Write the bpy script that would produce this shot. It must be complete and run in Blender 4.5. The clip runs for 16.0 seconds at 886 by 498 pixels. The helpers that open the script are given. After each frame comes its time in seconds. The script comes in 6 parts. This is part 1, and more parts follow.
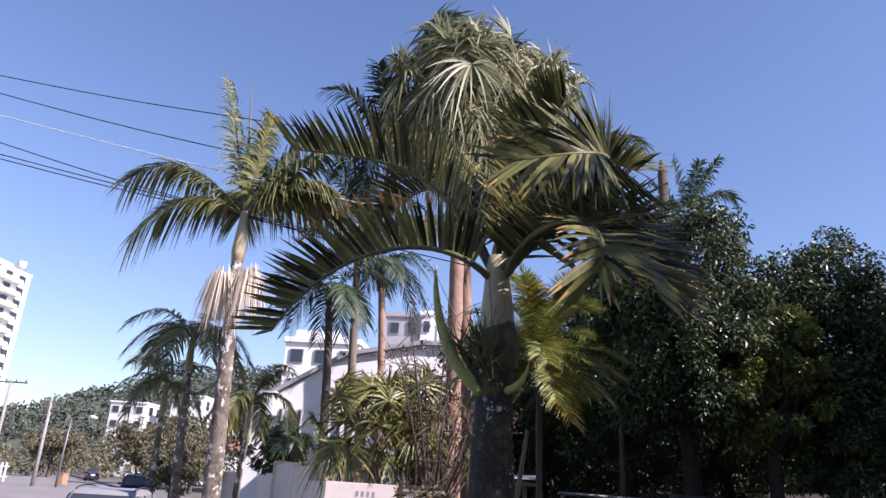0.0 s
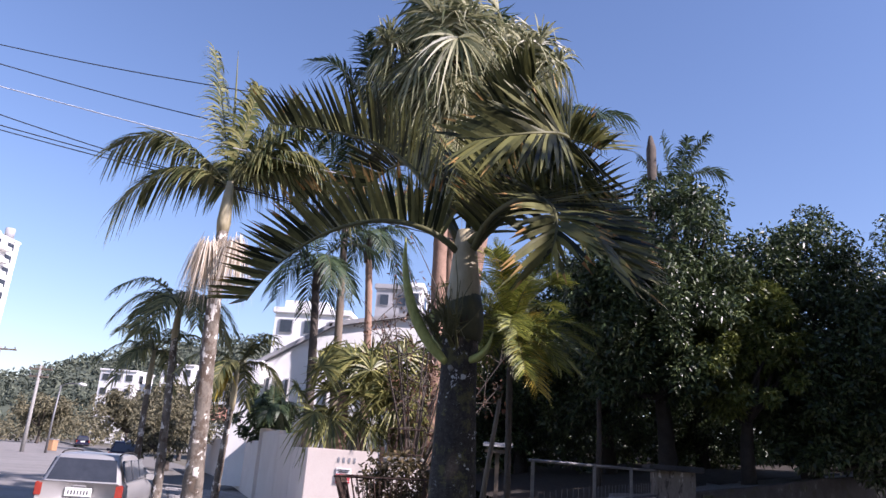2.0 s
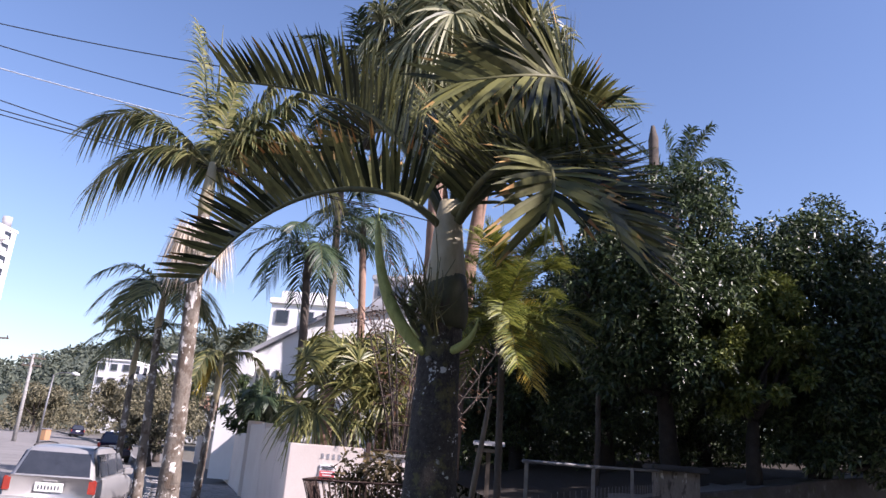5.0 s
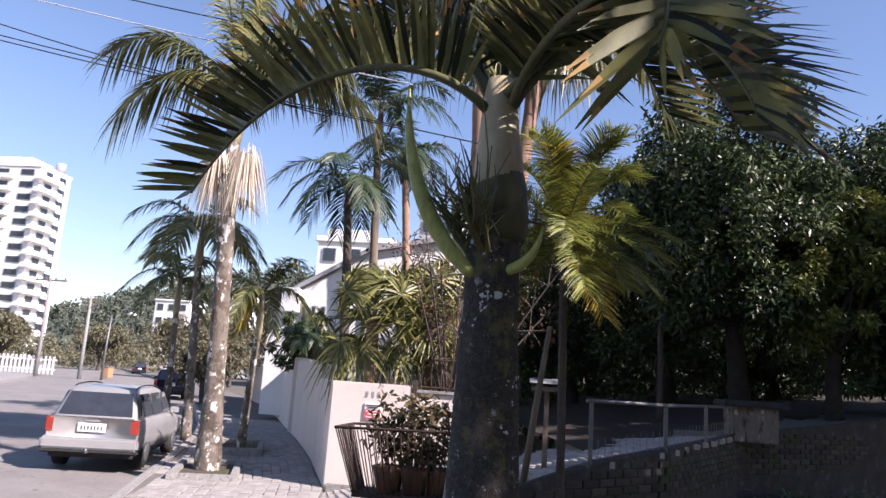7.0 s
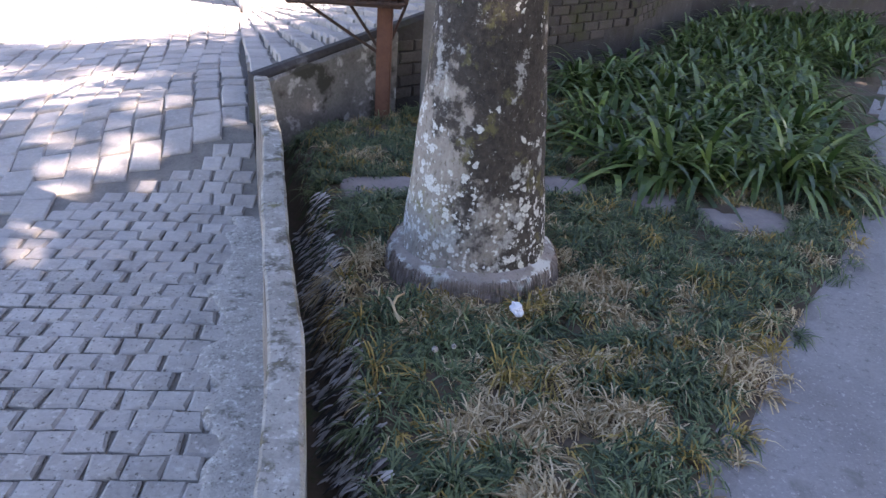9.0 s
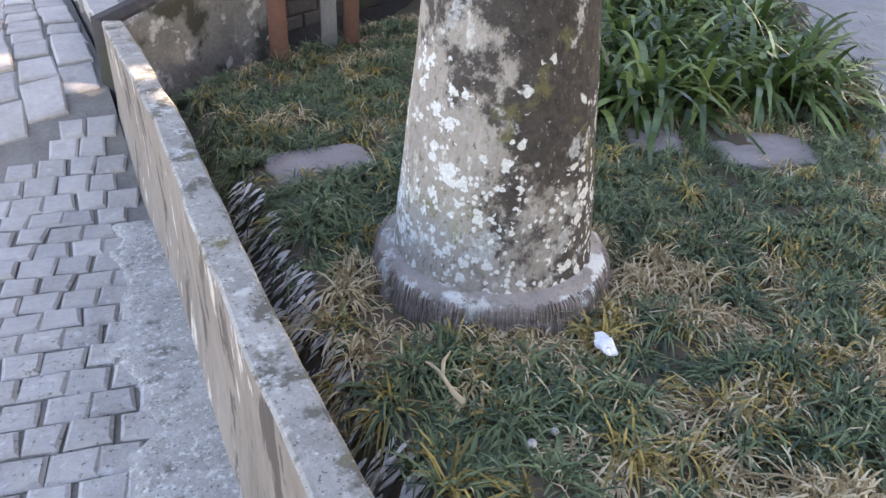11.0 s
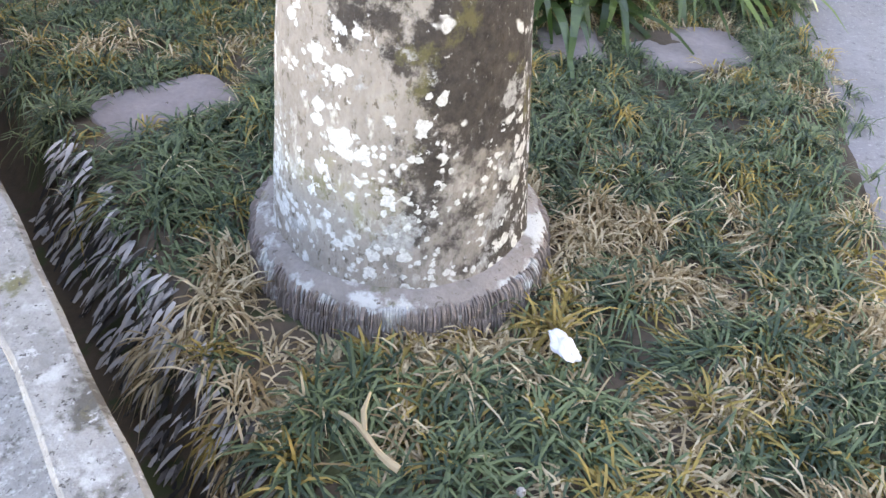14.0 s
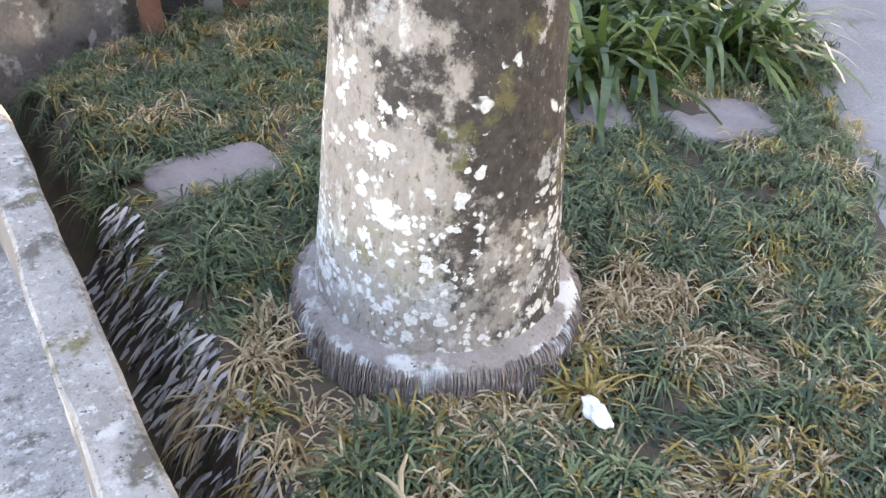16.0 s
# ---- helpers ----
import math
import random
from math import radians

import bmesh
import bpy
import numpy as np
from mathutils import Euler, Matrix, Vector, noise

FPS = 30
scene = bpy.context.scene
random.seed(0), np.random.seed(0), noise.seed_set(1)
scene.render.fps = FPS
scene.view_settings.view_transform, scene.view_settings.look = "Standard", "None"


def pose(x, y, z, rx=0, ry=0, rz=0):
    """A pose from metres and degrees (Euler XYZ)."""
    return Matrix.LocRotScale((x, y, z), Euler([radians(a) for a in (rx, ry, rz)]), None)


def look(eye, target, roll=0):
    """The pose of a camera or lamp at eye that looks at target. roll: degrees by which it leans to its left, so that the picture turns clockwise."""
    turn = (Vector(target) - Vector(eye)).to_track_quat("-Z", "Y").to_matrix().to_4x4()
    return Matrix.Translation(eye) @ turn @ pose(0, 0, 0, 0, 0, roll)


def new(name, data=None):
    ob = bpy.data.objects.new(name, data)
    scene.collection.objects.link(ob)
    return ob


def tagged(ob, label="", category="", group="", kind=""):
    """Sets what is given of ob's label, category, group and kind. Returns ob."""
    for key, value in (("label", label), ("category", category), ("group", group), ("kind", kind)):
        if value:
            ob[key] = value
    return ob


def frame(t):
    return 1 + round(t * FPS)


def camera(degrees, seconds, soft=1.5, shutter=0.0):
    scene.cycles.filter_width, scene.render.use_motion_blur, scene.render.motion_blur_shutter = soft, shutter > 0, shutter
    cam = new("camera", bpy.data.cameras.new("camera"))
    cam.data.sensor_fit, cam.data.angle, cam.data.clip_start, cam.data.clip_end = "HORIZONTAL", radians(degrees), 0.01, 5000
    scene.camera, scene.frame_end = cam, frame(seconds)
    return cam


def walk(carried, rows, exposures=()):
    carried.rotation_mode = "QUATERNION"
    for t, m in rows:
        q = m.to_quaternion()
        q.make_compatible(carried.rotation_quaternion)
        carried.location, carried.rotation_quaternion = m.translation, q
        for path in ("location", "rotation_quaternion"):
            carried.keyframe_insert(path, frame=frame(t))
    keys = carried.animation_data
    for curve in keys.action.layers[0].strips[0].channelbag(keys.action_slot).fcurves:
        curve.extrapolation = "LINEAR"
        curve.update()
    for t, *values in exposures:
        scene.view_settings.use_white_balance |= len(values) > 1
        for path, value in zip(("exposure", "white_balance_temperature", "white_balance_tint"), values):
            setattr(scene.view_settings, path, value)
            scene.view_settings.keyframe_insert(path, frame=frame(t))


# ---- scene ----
cam = camera(63.6, 16.0)

PATH = [
    (0, (0.623, -0.527, 1.609), (0.435, 1.359, 2.245), 3.7),
    (0.5, (0.697, -0.593, 1.595), (0.431, 1.291, 2.211), 5.5),
    (1, (0.765, -0.704, 1.577), (0.583, 1.206, 2.142), 4.6),
    (1.5, (0.772, -0.665, 1.585), (0.604, 1.237, 2.179), 5.3),
    (2, (0.79, -0.672, 1.577), (0.629, 1.239, 2.142), 4.2),
    (2.5, (0.803, -0.651, 1.581), (0.604, 1.275, 2.081), 3.9),
    (3, (0.81, -0.59, 1.582), (0.623, 1.34, 2.073), 3.1),
    (3.5, (0.838, -0.545, 1.585), (0.657, 1.386, 2.07), 4.0),
    (4, (0.852, -0.45, 1.603), (0.685, 1.482, 2.094), 3.9),
    (4.2, (0.864, -0.346, 1.605), (0.701, 1.576, 2.134), 4.9),
    (6.3, (0.837, 0.61, 1.77), (0.666, 2.524, 2.322), 3.5),
    (6.5, (0.81, 0.735, 1.753), (0.601, 2.658, 2.262), 3.2),
    (7, (0.768, 0.973, 1.726), (0.492, 2.92, 2.089), 4.0),
    (7.5, (0.66, 1.192, 1.636), (0.48, 3.183, 1.721), 4.1),
    (8, (0.511, 1.417, 1.555), (0.462, 3.389, 1.228), 4.2),
    (8.5, (0.461, 1.687, 1.479), (0.487, 3.579, 0.832), 3.6),
    (8.7, (0.452, 1.793, 1.463), (0.469, 3.643, 0.705), 3.9),
    (10.8, (0.1, 2.645, 1.33), (0.474, 4.316, 0.296), 4.8),
    (11, (0.069, 2.709, 1.323), (0.487, 4.358, 0.271), 2.9),
    (11.5, (-0.009, 2.844, 1.321), (0.562, 4.42, 0.229), 2.4),
    (12, (-0.012, 2.972, 1.319), (0.575, 4.521, 0.199), 2.0),
    (12.5, (0.059, 3.099, 1.297), (0.693, 4.593, 0.129), 4.2),
    (13, (0.117, 3.138, 1.276), (0.759, 4.54, 0.002), 5.1),
    (13.5, (0.124, 3.144, 1.275), (0.736, 4.509, -0.052), 3.2),
    (14, (0.15, 3.125, 1.257), (0.82, 4.493, -0.039), 4.8),
    (14.5, (0.131, 3.13, 1.272), (0.822, 4.52, 0.011), 4.2),
    (15, (0.144, 3.118, 1.26), (0.808, 4.545, 0.025), 3.6),
    (15.5, (0.15, 3.122, 1.276), (0.784, 4.578, 0.06), 3.0),
    (16, (0.125, 3.105, 1.295), (0.753, 4.599, 0.123), 3.5),
]

EXPOSURES = [(0, 1.17, 5950, 31), (6.5, 1.27, 6100, 29), (7.5, 1.55, 6500, 27), (8.0, 2.1, 6800, 29), (8.7, 2.95, 6900, 30), (10.8, 3.9, 8200, 26), (11.5, 4.1, 8500, 27), (12.0, 4.15, 8800, 27), (12.5, 4.25, 9000, 27), (13.5, 4.48, 9000, 27), (16, 4.48, 9000, 27)]
walk(cam, [(t, look(eye, target, roll)) for t, eye, target, roll in PATH], EXPOSURES)

# ---- light ----
SUN_AZ, SUN_EL = radians(112), radians(37)
world = bpy.data.worlds.new("sky")
scene.world = world
world.use_nodes = True
wn = world.node_tree
sky = wn.nodes.new("ShaderNodeTexSky")
sky.sky_type, sky.sun_disc, sky.sun_elevation, sky.sun_rotation = "NISHITA", False, SUN_EL, SUN_AZ
sky.air_density, sky.dust_density, sky.ozone_density = 1.2, 0.6, 3.0
wn.nodes["Background"].inputs["Strength"].default_value = 0.075
wn.links.new(sky.outputs[0], wn.nodes["Background"].inputs["Color"])
sun_data = bpy.data.lights.new("sun", "SUN")
sun_data.energy, sun_data.angle, sun_data.color = 5.0, radians(0.53), (1.0, 0.93, 0.82)
sun = new("sun", sun_data)
TO_SUN = Vector((math.sin(SUN_AZ) * math.cos(SUN_EL), math.cos(SUN_AZ) * math.cos(SUN_EL), math.sin(SUN_EL)))
sun.matrix_world = look(TO_SUN * 60, (0, 0, 0))

# ---- materials ----
RNG = np.random.default_rng(7)


def material(name, dark, light, rough=0.7, scale=6.0, fine=60.0, bump=0.3, metal=0.0, island=0.0, objects=0.0,
             spots=None, translucent=0.0, stretch=(1, 1, 1), spec=0.4, depth=0.01):
    """Two scales of noise between two colours, fine relief, optional blotches of a third colour and variation by piece."""
    m = bpy.data.materials.new(name)
    m.use_nodes = True
    nt = m.node_tree
    n, l = nt.nodes, nt.links
    bsdf = n["Principled BSDF"]
    bsdf.inputs["Roughness"].default_value, bsdf.inputs["Metallic"].default_value = rough, metal
    bsdf.inputs["Specular IOR Level"].default_value = spec
    geo, mp = n.new("ShaderNodeNewGeometry"), n.new("ShaderNodeMapping")
    mp.inputs["Scale"].default_value = stretch
    l.new(geo.outputs["Position"], mp.inputs["Vector"])

    def tex(s, detail):
        t = n.new("ShaderNodeTexNoise")
        t.inputs["Scale"].default_value, t.inputs["Detail"].default_value, t.inputs["Roughness"].default_value = s, detail, 0.65
        l.new(mp.outputs[0], t.inputs["Vector"])
        return t.outputs["Fac"]

    def math_node(op, a, b):
        k = n.new("ShaderNodeMath")
        k.operation, k.use_clamp = op, op == "ADD"
        for sock, v in zip(k.inputs, (a, b)):
            if isinstance(v, (int, float)):
                sock.default_value = v
            else:
                l.new(v, sock)
        return k.outputs[0]

    big, small = tex(scale, 6), tex(fine, 5)
    fac = math_node("ADD", math_node("MULTIPLY", big, 0.6), math_node("MULTIPLY", small, 0.4))
    rnd = None
    if island:
        rnd = math_node("MULTIPLY", math_node("SUBTRACT", geo.outputs["Random Per Island"], 0.5), island)
    if objects:
        info = n.new("ShaderNodeObjectInfo")
        rnd = math_node("MULTIPLY", math_node("SUBTRACT", info.outputs["Random"], 0.5), objects)
    if rnd is not None:
        fac = math_node("ADD", fac, rnd)
    ramp = n.new("ShaderNodeValToRGB")
    ramp.color_ramp.elements[0].position, ramp.color_ramp.elements[1].position = 0.3, 0.72
    ramp.color_ramp.elements[0].color, ramp.color_ramp.elements[1].color = (*dark, 1), (*light, 1)
    l.new(fac, ramp.inputs[0])
    colour = ramp.outputs[0]
    for rgb, s, cut, *more in spots or ():
        sp = n.new("ShaderNodeValToRGB")
        soft = more[0] if more else 0.035
        sp.color_ramp.elements[0].position, sp.color_ramp.elements[1].position = cut, cut + soft
        if len(more) > 1:  # round rosettes, gathered in patches
            vo = n.new("ShaderNodeTexVoronoi")
            vo.inputs["Scale"].default_value = s
            warp = n.new("ShaderNodeMixRGB")
            warp.blend_type, warp.inputs[0].default_value = "ADD", 0.05
            l.new(mp.outputs[0], warp.inputs[1])
            wt = n.new("ShaderNodeTexNoise")
            wt.inputs["Scale"].default_value, wt.inputs["Detail"].default_value = s * 1.6, 4
            l.new(mp.outputs[0], wt.inputs["Vector"])
            l.new(wt.outputs["Color"], warp.inputs[2])
            l.new(warp.outputs[0], vo.inputs["Vector"])
            mask = math_node("SUBTRACT", math_node("MULTIPLY", tex(more[1], 3), 1.6), vo.outputs["Distance"])
        else:
            mask = tex(s, 7)
        l.new(mask, sp.inputs[0])
        mx = n.new("ShaderNodeMixRGB")
        mx.inputs[2].default_value = (*rgb, 1)
        l.new(sp.outputs[0], mx.inputs[0])
        l.new(colour, mx.inputs[1])
        colour = mx.outputs[0]
    l.new(colour, bsdf.inputs["Base Color"])
    if bump:
        b = n.new("ShaderNodeBump")
        b.inputs["Strength"].default_value, b.inputs["Distance"].default_value = bump, depth
        l.new(math_node("ADD", math_node("MULTIPLY", big, 0.5), math_node("MULTIPLY", small, 0.5)), b.inputs["Height"])
        l.new(b.outputs[0], bsdf.inputs["Normal"])
    if translucent:
        tr, mix = n.new("ShaderNodeBsdfTranslucent"), n.new("ShaderNodeMixShader")
        l.new(colour, tr.inputs["Color"])
        mix.inputs[0].default_value = translucent
        l.new(bsdf.outputs[0], mix.inputs[1])
        l.new(tr.outputs[0], mix.inputs[2])
        l.new(mix.outputs[0], n["Material Output"].inputs["Surface"])
    return m


def leaf(name, dark, light, translucent=0.3, rough=0.45, island=0.7, **kw):
    return material(name, dark, light, rough=rough, scale=1.5, fine=20, bump=0, island=island, translucent=translucent, **kw)


ROAD = material("road_setts", (0.13, 0.12, 0.11), (0.26, 0.245, 0.23), 0.9, 0.5, 14, 0.5, spots=[((0.09, 0.085, 0.08), 5, 0.62)])
EARTH = material("earth", (0.05, 0.037, 0.025), (0.11, 0.085, 0.06), 0.95, 3, 50, 0.6, spots=[((0.05, 0.06, 0.025), 4, 0.55)])
# litter colour lowered to carry the deep shade under the trees
LITTER = material("shaded_leaf_litter", (0.014, 0.011, 0.008), (0.045, 0.035, 0.026), 0.95, 8, 70, 0.8)
LAWN = material("dusty_ground", (0.075, 0.07, 0.05), (0.14, 0.125, 0.095), 0.95, 0.8, 30, 0.6)
CONCRETE = material("weathered_concrete", (0.16, 0.155, 0.145), (0.34, 0.33, 0.31), 0.9, 7, 90, 0.5,
                    spots=[((0.1, 0.095, 0.085), 16, 0.54, 0.12), ((0.4, 0.4, 0.375), 60, 0.53, 0.12), ((0.08, 0.075, 0.065), 130, 0.57, 0.08)])
COPING = material("lichened_coping", (0.15, 0.145, 0.13), (0.33, 0.325, 0.3), 0.95, 9, 90, 0.8,
                  spots=[((0.09, 0.085, 0.07), 14, 0.52, 0.08), ((0.37, 0.37, 0.345), 20, 0.56, 0.1), ((0.13, 0.12, 0.06), 7, 0.6, 0.08), ((0.38, 0.38, 0.36), 70, 0.6, 0.06), ((0.06, 0.055, 0.05), 110, 0.6, 0.05)])
DRIVE_CEMENT = material("driveway_cement", (0.15, 0.145, 0.145), (0.27, 0.265, 0.265), 0.95, 2.5, 120, 0.5, spots=[((0.14, 0.135, 0.135), 45, 0.56, 0.08), ((0.3, 0.295, 0.29), 90, 0.58, 0.06), ((0.12, 0.115, 0.11), 3, 0.6, 0.1)])
WALL_FACE = material("stained_render", (0.11, 0.092, 0.075), (0.24, 0.21, 0.18), 0.9, 4, 40, 0.4, stretch=(1, 1, 0.35),
                     spots=[((0.06, 0.05, 0.042), 9, 0.57), ((0.4, 0.37, 0.33), 12, 0.6)])
# concrete with moss and lichen; its base is also lowered for deep shade
MOSSY = material("shaded_mossy_concrete", (0.018, 0.017, 0.018), (0.065, 0.063, 0.066), 0.95, 5, 60, 0.6,
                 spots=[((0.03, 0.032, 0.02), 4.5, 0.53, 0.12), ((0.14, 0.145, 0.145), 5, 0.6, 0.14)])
CORNER = material("stained_cement", (0.09, 0.088, 0.083), (0.25, 0.245, 0.235), 0.95, 5, 60, 0.6, spots=[((0.045, 0.045, 0.035), 5, 0.52, 0.1), ((0.38, 0.385, 0.375), 11, 0.56, 0.08)])
PAVER = material("paving_sett", (0.2, 0.19, 0.178), (0.355, 0.34, 0.32), 0.9, 5, 70, 0.7, objects=0.16, spots=[((0.12, 0.105, 0.09), 2.2, 0.6, 0.15), ((0.36, 0.35, 0.33), 34, 0.56, 0.1), ((0.1, 0.09, 0.08), 60, 0.58, 0.08)])
PAVER_FAR = material("paving_setts", (0.2, 0.187, 0.175), (0.36, 0.34, 0.318), 0.9, 4, 50, 0.7, island=0.2, spots=[((0.13, 0.115, 0.105), 2.2, 0.6, 0.15), ((0.36, 0.34, 0.32), 30, 0.6, 0.1)])
JOINT = material("joint_sand", (0.09, 0.084, 0.076), (0.19, 0.178, 0.16), 0.98, 12, 80, 0.6)
STEP_STONE = material("stepping_stone", (0.14, 0.12, 0.115), (0.26, 0.23, 0.215), 0.9, 5, 60, 0.4, spots=[((0.16, 0.13, 0.11), 12, 0.66)])
# mossy brick, base colour lowered along with the wall's shade
BRICK = material("shaded_old_brick", (0.025, 0.023, 0.022), (0.075, 0.069, 0.066), 0.95, 6, 60, 0.6, objects=0.3, spots=[((0.035, 0.04, 0.02), 3, 0.5, 0.1), ((0.25, 0.26, 0.27), 26, 0.68)])


def palm_bark():
    """Pale grained bark, greyer towards +x, brown-black higher up, grey crusts and white lichen rosettes."""
    m = material("lichened_palm_bark", (0.15, 0.135, 0.115), (0.33, 0.31, 0.275), 0.92, 9, 110, 0.9, stretch=(1, 1, 0.55), depth=0.012,
                 spots=[((0.11, 0.095, 0.075), 90, 0.57, 0.06), ((0.2, 0.2, 0.11), 6, 0.6, 0.1), ((0.42, 0.42, 0.385), 26, 0.58, 0.08)])
    nt = m.node_tree
    n, l = nt.nodes, nt.links
    bsdf = n["Principled BSDF"]
    geo = n.new("ShaderNodeNewGeometry")
    sep, nsep = n.new("ShaderNodeSeparateXYZ"), n.new("ShaderNodeSeparateXYZ")
    l.new(geo.outputs["Position"], sep.inputs[0])
    l.new(geo.outputs["Normal"], nsep.inputs[0])

    def calc(op, a, b, c=None):
        k = n.new("ShaderNodeMath")
        k.operation = op
        for sock, v in zip(k.inputs, (a, b) if c is None else (a, b, c)):
            if isinstance(v, (int, float)):
                sock.default_value = v
            else:
                l.new(v, sock)
        return k.outputs[0]

    def cloud(scale, detail=10, rough=0.7, squash=1.0):
        t, mp = n.new("ShaderNodeTexNoise"), n.new("ShaderNodeMapping")
        t.inputs["Scale"].default_value, t.inputs["Detail"].default_value, t.inputs["Roughness"].default_value = scale, detail, rough
        mp.inputs["Scale"].default_value = (1, 1, squash)
        l.new(geo.outputs["Position"], mp.inputs["Vector"])
        l.new(mp.outputs[0], t.inputs["Vector"])
        return t.outputs["Fac"]

    def ramp_of(v, lo, hi, a=(0, 0, 0), b=(1, 1, 1)):
        r = n.new("ShaderNodeValToRGB")
        r.color_ramp.elements[0].position, r.color_ramp.elements[1].position = lo, hi
        r.color_ramp.elements[0].color, r.color_ramp.elements[1].color = (*a, 1), (*b, 1)
        l.new(v, r.inputs[0])
        return r.outputs[0]

    def mix(fac, a, b):
        k = n.new("ShaderNodeMixRGB")
        l.new(fac, k.inputs[0])
        l.new(a, k.inputs[1])
        if isinstance(b, tuple):
            k.inputs[2].default_value = (*b, 1)
        else:
            l.new(b, k.inputs[2])
        return k.outputs[0]

    colour = bsdf.inputs["Base Color"].links[0].from_socket
    # grey film, thicker towards +x
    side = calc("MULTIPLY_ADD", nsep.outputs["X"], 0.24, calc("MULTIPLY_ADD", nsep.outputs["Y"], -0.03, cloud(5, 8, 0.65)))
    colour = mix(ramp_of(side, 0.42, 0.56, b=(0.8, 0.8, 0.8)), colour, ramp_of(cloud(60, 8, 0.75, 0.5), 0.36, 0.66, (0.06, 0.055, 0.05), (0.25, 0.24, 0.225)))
    # brown-black mottling, thicker higher up
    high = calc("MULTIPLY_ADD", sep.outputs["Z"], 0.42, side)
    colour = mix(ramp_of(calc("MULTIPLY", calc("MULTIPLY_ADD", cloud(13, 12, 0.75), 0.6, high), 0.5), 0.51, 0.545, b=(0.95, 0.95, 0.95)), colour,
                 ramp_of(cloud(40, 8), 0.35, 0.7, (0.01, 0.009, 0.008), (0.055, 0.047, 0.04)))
    colour = mix(ramp_of(calc("MULTIPLY_ADD", sep.outputs["Z"], 0.05, cloud(8, 6)), 0.63, 0.7, b=(0.7, 0.7, 0.7)), colour, (0.11, 0.105, 0.04))
    colour = mix(ramp_of(cloud(130, 6, 0.7, 0.6), 0.6, 0.67, b=(0.5, 0.5, 0.5)), colour, (0.28, 0.285, 0.27))
    # broken grey crusts
    colour = mix(ramp_of(calc("MULTIPLY_ADD", sep.outputs["Z"], -0.06, cloud(9, 12, 0.72)), 0.52, 0.56, b=(0.85, 0.85, 0.85)), colour, ramp_of(cloud(120, 4), 0.35, 0.65, (0.2, 0.21, 0.205), (0.38, 0.4, 0.39)))
    # round white rosettes of three sizes, gathered low down
    low = n.new("ShaderNodeMapRange")
    low.inputs[1].default_value, low.inputs[2].default_value, low.inputs[3].default_value, low.inputs[4].default_value = 1.0, 0.6, -0.1, 0.08
    l.new(sep.outputs["Z"], low.inputs[0])
    for scale, share, size in ((23, 0.66, 0.36), (38, 0.66, 0.4), (80, 0.66, 0.4)):
        vo, warp, wt = n.new("ShaderNodeTexVoronoi"), n.new("ShaderNodeMixRGB"), n.new("ShaderNodeTexNoise")
        vo.inputs["Scale"].default_value, vo.inputs["Randomness"].default_value = scale, 0.9
        wt.inputs["Scale"].default_value, wt.inputs["Detail"].default_value = scale * 2.2, 5
        warp.blend_type, warp.inputs[0].default_value = "ADD", 0.75 / scale
        l.new(geo.outputs["Position"], wt.inputs["Vector"])
        l.new(geo.outputs["Position"], warp.inputs[1])
        l.new(wt.outputs["Color"], warp.inputs[2])
        l.new(warp.outputs[0], vo.inputs["Vector"])
        pick = n.new("ShaderNodeSeparateXYZ")
        l.new(vo.outputs["Color"], pick.inputs[0])
        gather = calc("MULTIPLY", 0.5, calc("ADD", calc("MULTIPLY_ADD", cloud(7, 3), 1.1, low.outputs[0]), calc("MULTIPLY", pick.outputs["X"], 0.45)))
        keep = ramp_of(gather, (share + 0.32) / 2, (share + 0.34) / 2)
        disc = ramp_of(calc("SUBTRACT", calc("MULTIPLY_ADD", pick.outputs["Y"], 0.22, size), vo.outputs["Distance"]), 0.0, 0.06, b=(0.92, 0.92, 0.92))
        both = n.new("ShaderNodeMixRGB")
        both.blend_type, both.inputs[0].default_value = "MULTIPLY", 1.0
        l.new(keep, both.inputs[1])
        l.new(disc, both.inputs[2])
        colour = mix(both.outputs[0], colour, ramp_of(cloud(150, 4), 0.35, 0.62, (0.36, 0.38, 0.365), (0.56, 0.58, 0.57)))
    l.new(colour, bsdf.inputs["Base Color"])
    return m


PALM_BARK = palm_bark()
ROOT = material("palm_roots", (0.13, 0.105, 0.09), (0.29, 0.245, 0.22), 0.95, 9, 90, 0.7, island=0.3, spots=[((0.46, 0.48, 0.45), 5, 0.54, 0.05), ((0.07, 0.075, 0.025), 4.2, 0.6, 0.06)])
LEDGE = material("lichened_ledge", (0.15, 0.135, 0.12), (0.3, 0.275, 0.25), 0.95, 8, 110, 0.9, spots=[((0.44, 0.46, 0.44), 6, 0.5, 0.05), ((0.085, 0.09, 0.03), 4.6, 0.58, 0.06), ((0.1, 0.085, 0.07), 60, 0.6, 0.05)])
PALE_BARK = material("pale_palm_bark", (0.06, 0.05, 0.038), (0.25, 0.215, 0.175), 0.95, 4, 30, 0.8, stretch=(1, 1, 0.7), depth=0.03, spots=[((0.09, 0.068, 0.05), 5, 0.52), ((0.6, 0.57, 0.52), 8, 0.57)])
# darker copy of the dark bark, with the bank's shade in its colour
BANK_BARK = material("shaded_bank_bark", (0.014, 0.012, 0.01), (0.045, 0.038, 0.032), 0.95, 5, 40, 0.7)
DARK_BARK = material("dark_bark", (0.04, 0.033, 0.027), (0.11, 0.09, 0.075), 0.95, 5, 40, 0.7)
RED_BARK = material("reddish_palm_bark", (0.16, 0.1, 0.07), (0.34, 0.22, 0.16), 0.95, 5, 30, 0.6)
